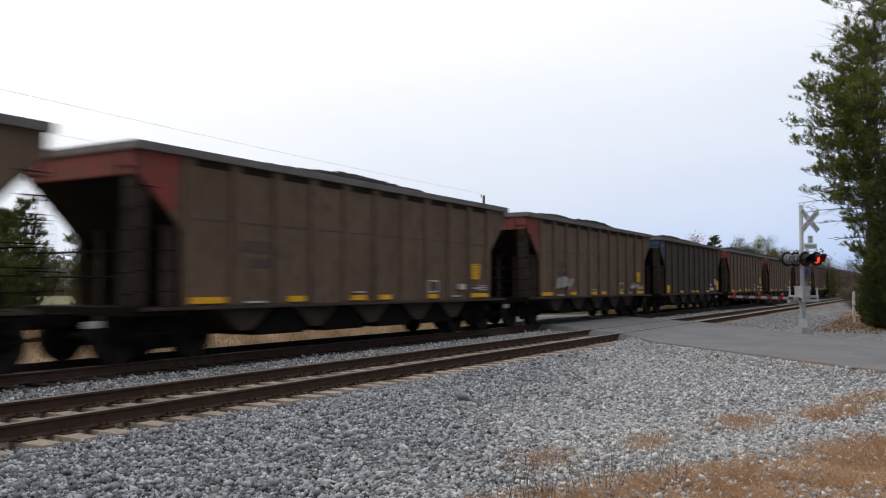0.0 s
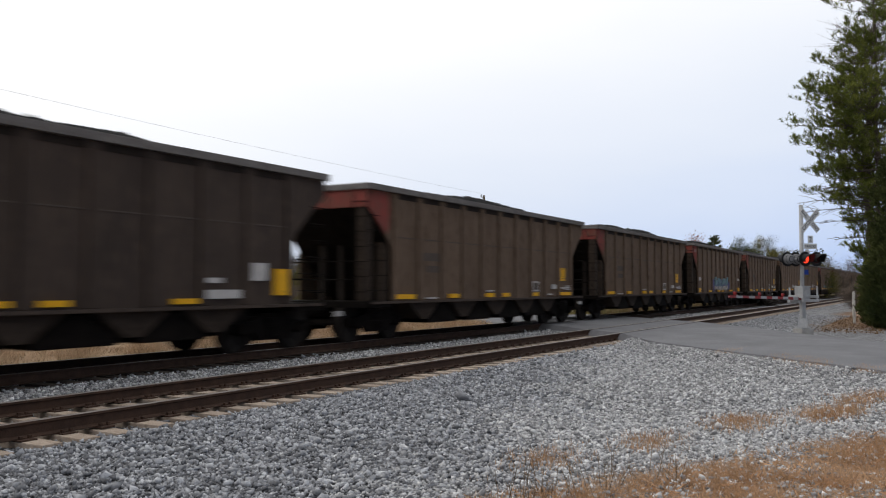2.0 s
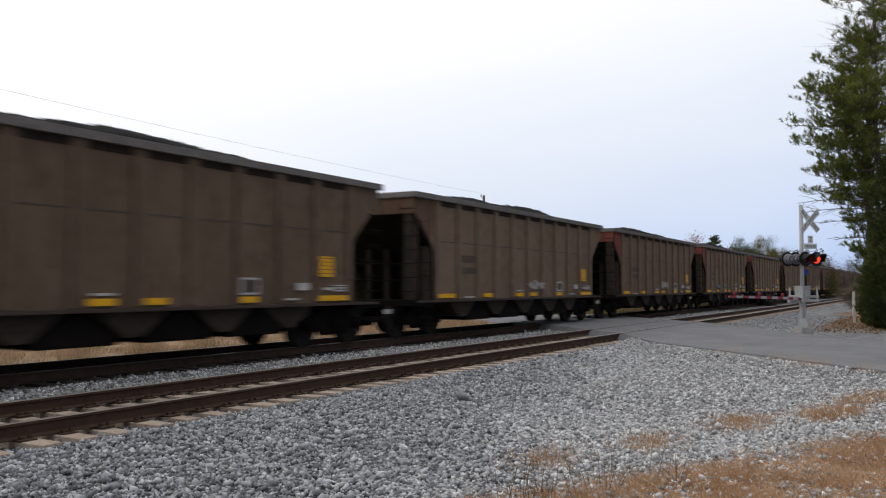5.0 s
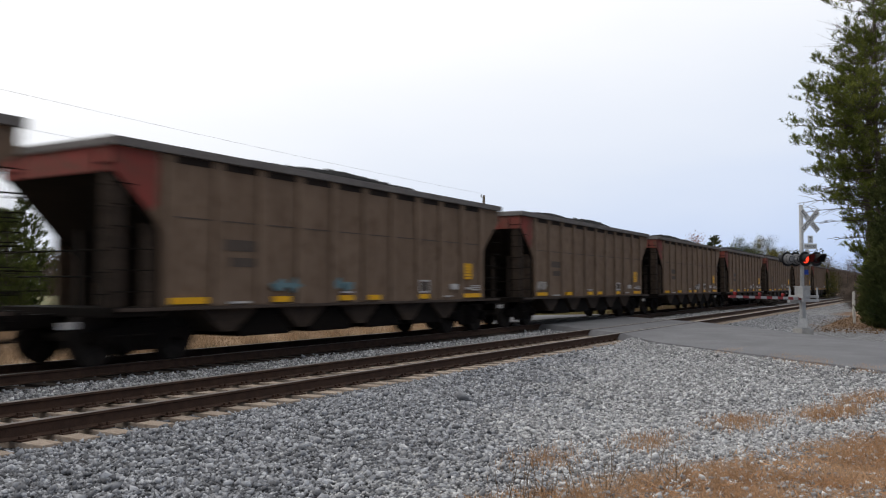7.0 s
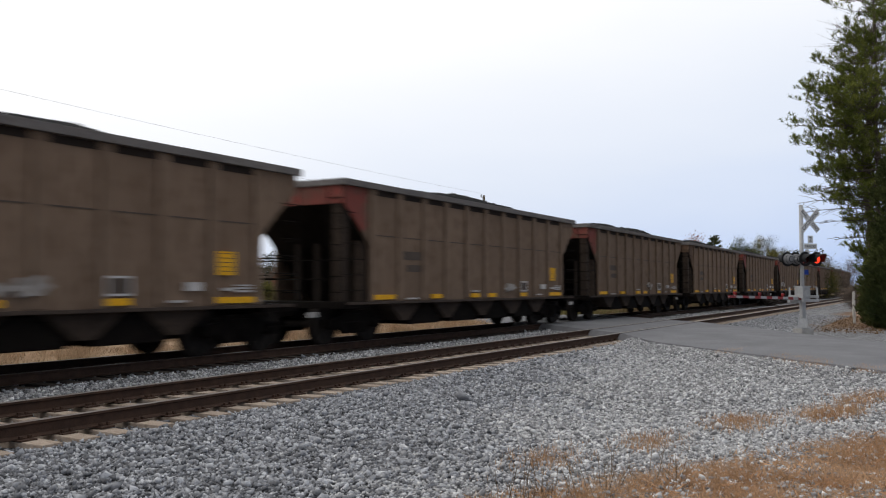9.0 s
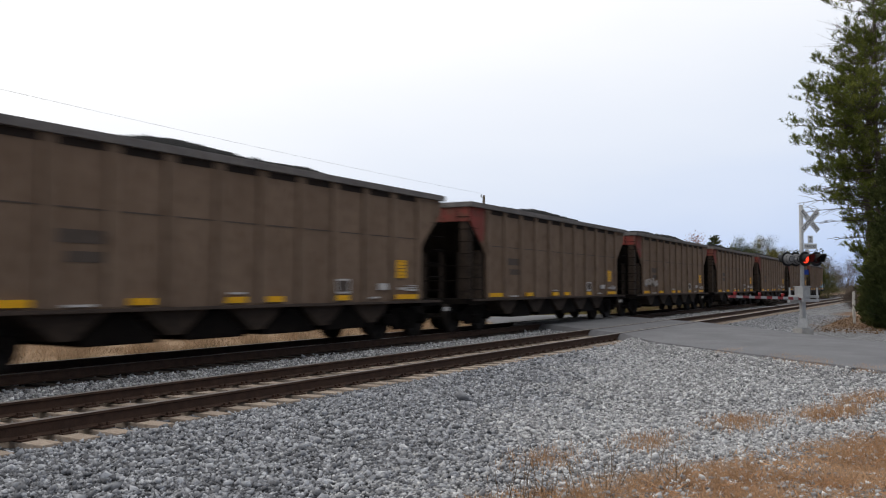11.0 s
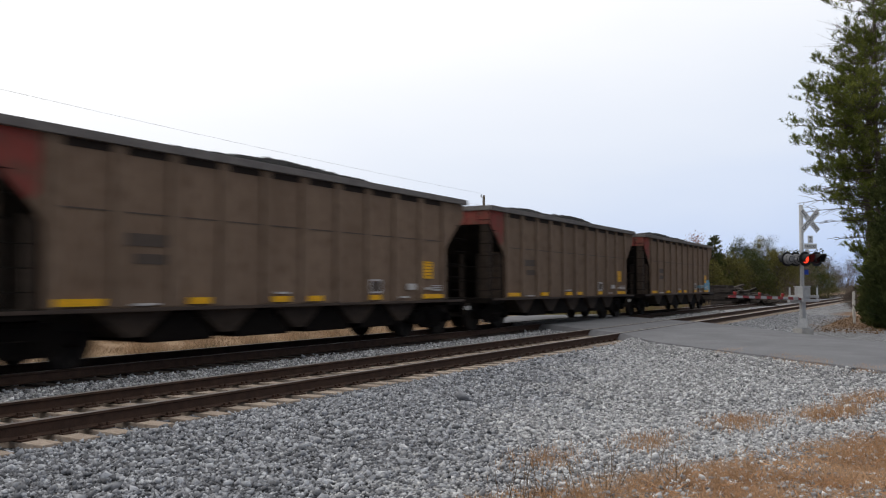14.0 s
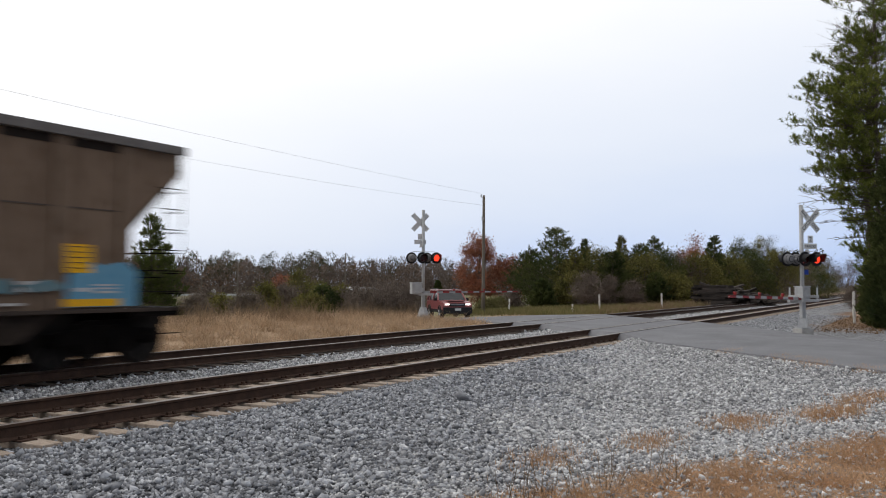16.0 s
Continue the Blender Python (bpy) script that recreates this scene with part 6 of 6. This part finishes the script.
# trees behind the lane and the far track: distance is read along the view
make_broadleaf(70.8, 37.3, 7.5, 2.3, "russet autumn tree behind the utility pole", 41, "russet", 15000, low=0.08)
make_broadleaf(72.5, 34.9, 5.5, 1.6, "thin russet autumn tree", 42, "russet", 4000, low=0.1)
ROW = [(985, 75, 7.5, 4.3, "cedar", "cedar"), (940, 78, 5.4, 2.6, "cedar", "cedar"), (1035, 80, 6.7, 1.4, "cedar", "cedar"), (1018, 72, 4.6, 2.0, "olive", "cedar"),
       (1060, 76, 5.0, 2.2, "olive", "broad"), (1100, 80, 6.8, 1.9, "olive", "cedar"), (1085, 74, 4.6, 2.2, "cedar", "cedar"), (1130, 78, 5.4, 2.0, "cedar", "cedar"),
       (1158, 84, 6.4, 1.9, "cedar", "cedar"), (1140, 76, 4.4, 2.2, "olive", "broad"), (1180, 80, 4.6, 2.0, "cedar", "broad"), (1225, 92, 7.2, 2.7, "russet", "broad"),
       (1205, 82, 4.8, 2.2, "twig", "broad"), (1265, 86, 6.4, 1.6, "cedar", "cedar"), (1240, 82, 4.6, 2.0, "olive", "broad"), (1310, 96, 7.2, 2.0, "cedar", "broad"),
       (1352, 100, 7.4, 2.2, "olive", "broad"), (1290, 88, 4.8, 2.2, "olive", "broad"), (1330, 92, 5.0, 2.2, "cedar", "broad"), (1375, 98, 5.4, 2.4, "olive", "broad"),
       (1405, 108, 5.0, 2.4, "twig", "broad"), (1430, 120, 4.8, 2.4, "cedar", "broad"), (1465, 130, 5.4, 2.6, "twig", "broad"), (1500, 140, 5.6, 2.8, "twig", "broad"), (1448, 125, 5.0, 2.2, "olive", "broad"),
       (1040, 68, 3.0, 1.6, "twig", "broad"), (960, 69, 2.6, 1.3, "cedar", "cedar"), (1120, 71, 2.4, 1.1, "twig", "broad"), (1195, 74, 2.8, 1.8, "olive", "broad"),
       (775, 95, 2.9, 0.8, "cedar", "cedar"), (1012, 70, 3.0, 1.5, "olive", "broad"), (1078, 71, 2.8, 1.0, "twig", "broad"), (1160, 73, 3.0, 1.5, "cedar", "cedar")]
NAMES = {"cedar": "dark evergreen", "olive": "dull olive", "russet": "russet autumn", "twig": "bare grey-brown"}


def along(px, dist):
    """A place on the ground at that distance in the direction px of the picture's width."""
    f = (px - 784) / 1473.4
    d = Vector((0.86255, 0.50401, 0)).normalized() + Vector((0.5045, -0.8634, 0)) * f
    d.normalize()
    return d.x * dist, d.y * dist


for px, dist, h, r, s in ((1574, 37.0, 7.0, 1.15, 12), (1592, 36.4, 5.0, 1.35, 13), (1560, 37.6, 3.4, 0.85, 16)):
    x, y = along(px, dist)
    make_cedar(x, y, h, r, "dense dark cedar at the foot of the pines", s, "cedar", 16000, size=0.085)

for j, (px, dist, h, r, leaf, form) in enumerate(ROW):
    x, y = along(px, dist)
    h, r = (h * 1.08, r * 1.25) if 3.2 < h < 6.5 else (h, r)
    lab = NAMES[leaf] + (" bush" if h < 3.2 else " tree") + " in the thicket past the tracks"
    nm = "bush" if h < 3.2 else ("cedar_tree" if form == "cedar" else "broadleaf_tree")
    if form == "cedar":
        make_cedar(x, y, h, r, lab, 60 + j, leaf, 11000 if h > 7 else 7500, name=nm)
    else:
        make_broadleaf(x, y, h, r, lab, 60 + j, leaf, 6000 if leaf == "twig" else 8000, name=nm, low=0.03)

# shrubs between the bank and the field
SHRUBS = [(345, 52, 1.2, 1.2, "twig"), (392, 55, 1.5, 1.3, "olive"), (440, 52, 1.3, 1.3, "twig"), (470, 56, 2.3, 1.3, "olive"), (505, 58, 1.8, 1.6, "twig"), (530, 70, 3.6, 1.6, "olive"),
          (548, 52, 1.6, 1.3, "olive"), (575, 54, 2.3, 1.2, "cedar"), (598, 56, 2.4, 1.2, "olive"), (625, 55, 1.6, 1.4, "twig"), (655, 52, 1.5, 1.6, "twig"), (690, 54, 1.7, 1.5, "twig"),
          (715, 56, 1.9, 1.4, "twig"), (735, 58, 2.0, 1.2, "twig"), (500, 72, 3.2, 1.8, "russet"), (560, 78, 3.4, 2.0, "olive"), (680, 75, 2.8, 2.0, "twig"), (370, 60, 1.4, 1.4, "twig"),
          (860, 66, 1.1, 1.0, "green"), (880, 70, 1.2, 1.2, "green"), (905, 72, 1.4, 1.2, "twig")]
for j, (px, dist, h, r, leaf) in enumerate(SHRUBS):
    x, y = along(px, dist)
    h, r = (h * 1.3, r * 1.05) if leaf == "twig" else (h, r * 0.85)
    make_broadleaf(x, y, h, r, {"green": "low green"}.get(leaf, NAMES.get(leaf, "low green")) + " shrub behind the dry bank", 120 + j, leaf, 5000, name="shrub", low=0.02, size=0.07)

make_grass()
make_far_woods()


# ---------------------------------------------------------------- across the field
def far_things():
    for px, dist, h in ((357, 150, 4.0), (421, 110, 4.6), (611, 120, 6.2)):
        x, y = along(px, dist)
        make_utility_pole(x, y, h + 0.9, "thin distant utility pole across the field", False, 0.11)
    x, y = along(378, 140)
    bm = bmesh.new()
    rod(bm, (0, 0, 0), (0, 0, 0.9), 0.05, n=8)
    rod(bm, (-0.03, 0, 1.3), (0.03, 0, 1.3), 0.42, n=20)
    ob = new("round_sign", mesh_of("round_sign", bm, M["sign"]))
    ob.matrix_basis = pose(x, y, gz(x, y) + 0.2, 0, 0, math.degrees(math.atan2(y, x)))
    tagged(ob, "small round white sign across the field", "sign")
    ax, ay = along(300, 150)
    bx, by = along(460, 138)
    rail = thing("guard_rail", pose(0, 0, 0), "pale distant guard rail along a far road", "guard rail")
    a, b = Vector((ax, ay, gz(ax, ay) + 0.95)), Vector((bx, by, gz(bx, by) + 0.95))
    side = (b - a).cross(Vector((0, 0, 1))).normalized()
    bm = bmesh.new()
    for s in (-1, 1):
        rod(bm, a + Vector((0, 0, 0.1 * s)), b + Vector((0, 0, 0.1 * s)), 0.10, n=6)
    part("beam", bm, M["galv"], rail)
    for k in range(12):
        p = a.lerp(b, k / 11)
        bm = bmesh.new()
        box(bm, p.x - 0.07, p.x + 0.07, p.y - 0.07, p.y + 0.07, p.z - 1.0, p.z + 0.1)
        part("post", bm, M["pole"], rail)
    for px, dist, w, h, lab in ((640, 130, 4.5, 2.2, "low pale distant house with a grey roof"), (555, 125, 1.6, 2.2, "small pale distant shed")):
        x, y = along(px, dist)
        ho = thing("house" if w > 3 else "shed", pose(x, y, gz(x, y), 0, 0, -30), lab, "house" if w > 3 else "shed")
        bm = bmesh.new()
        box(bm, -w / 2, w / 2, -1.6, 1.6, 0, h * 0.72)
        part("wall", bm, M["concrete"], ho)
        bm = bmesh.new()
        prism(bm, [(-w / 2 - 0.2, h * 0.7), (w / 2 + 0.2, h * 0.7), (w / 2 - 0.6, h), (-w / 2 + 0.6, h)], -1.8, 1.8)
        part("roof", bm, M["galv"], ho)
        bm = bmesh.new()
        box(bm, -0.5, 0.0, -1.63, -1.58, 0.6, 1.2)
        part("window", bm, M["glass"], ho)


far_things()


# ---------------------------------------------------------------- what moves
def motions():
    steps = [i * 0.25 for i in range(65)]
    for k, (car, heap) in enumerate(zip(cars, coals)):
        rows = [(t, pose(tail_at(t) - k * PITCH, Y_FAR, 0)) for t in steps]
        walk(car, rows)
        walk(heap, rows)
        for ob in car.children:
            if ob.name.startswith("wheelset"):
                x = ob.matrix_basis.translation.x
                turn = [(i / FPS, pose(x, 0, R_WHEEL, 0, math.degrees(-(tail_at(0) - tail_at(i / FPS)) / R_WHEEL), 0)) for i in range(0, 481)]
                walk(ob, turn)
    flash()


motions()
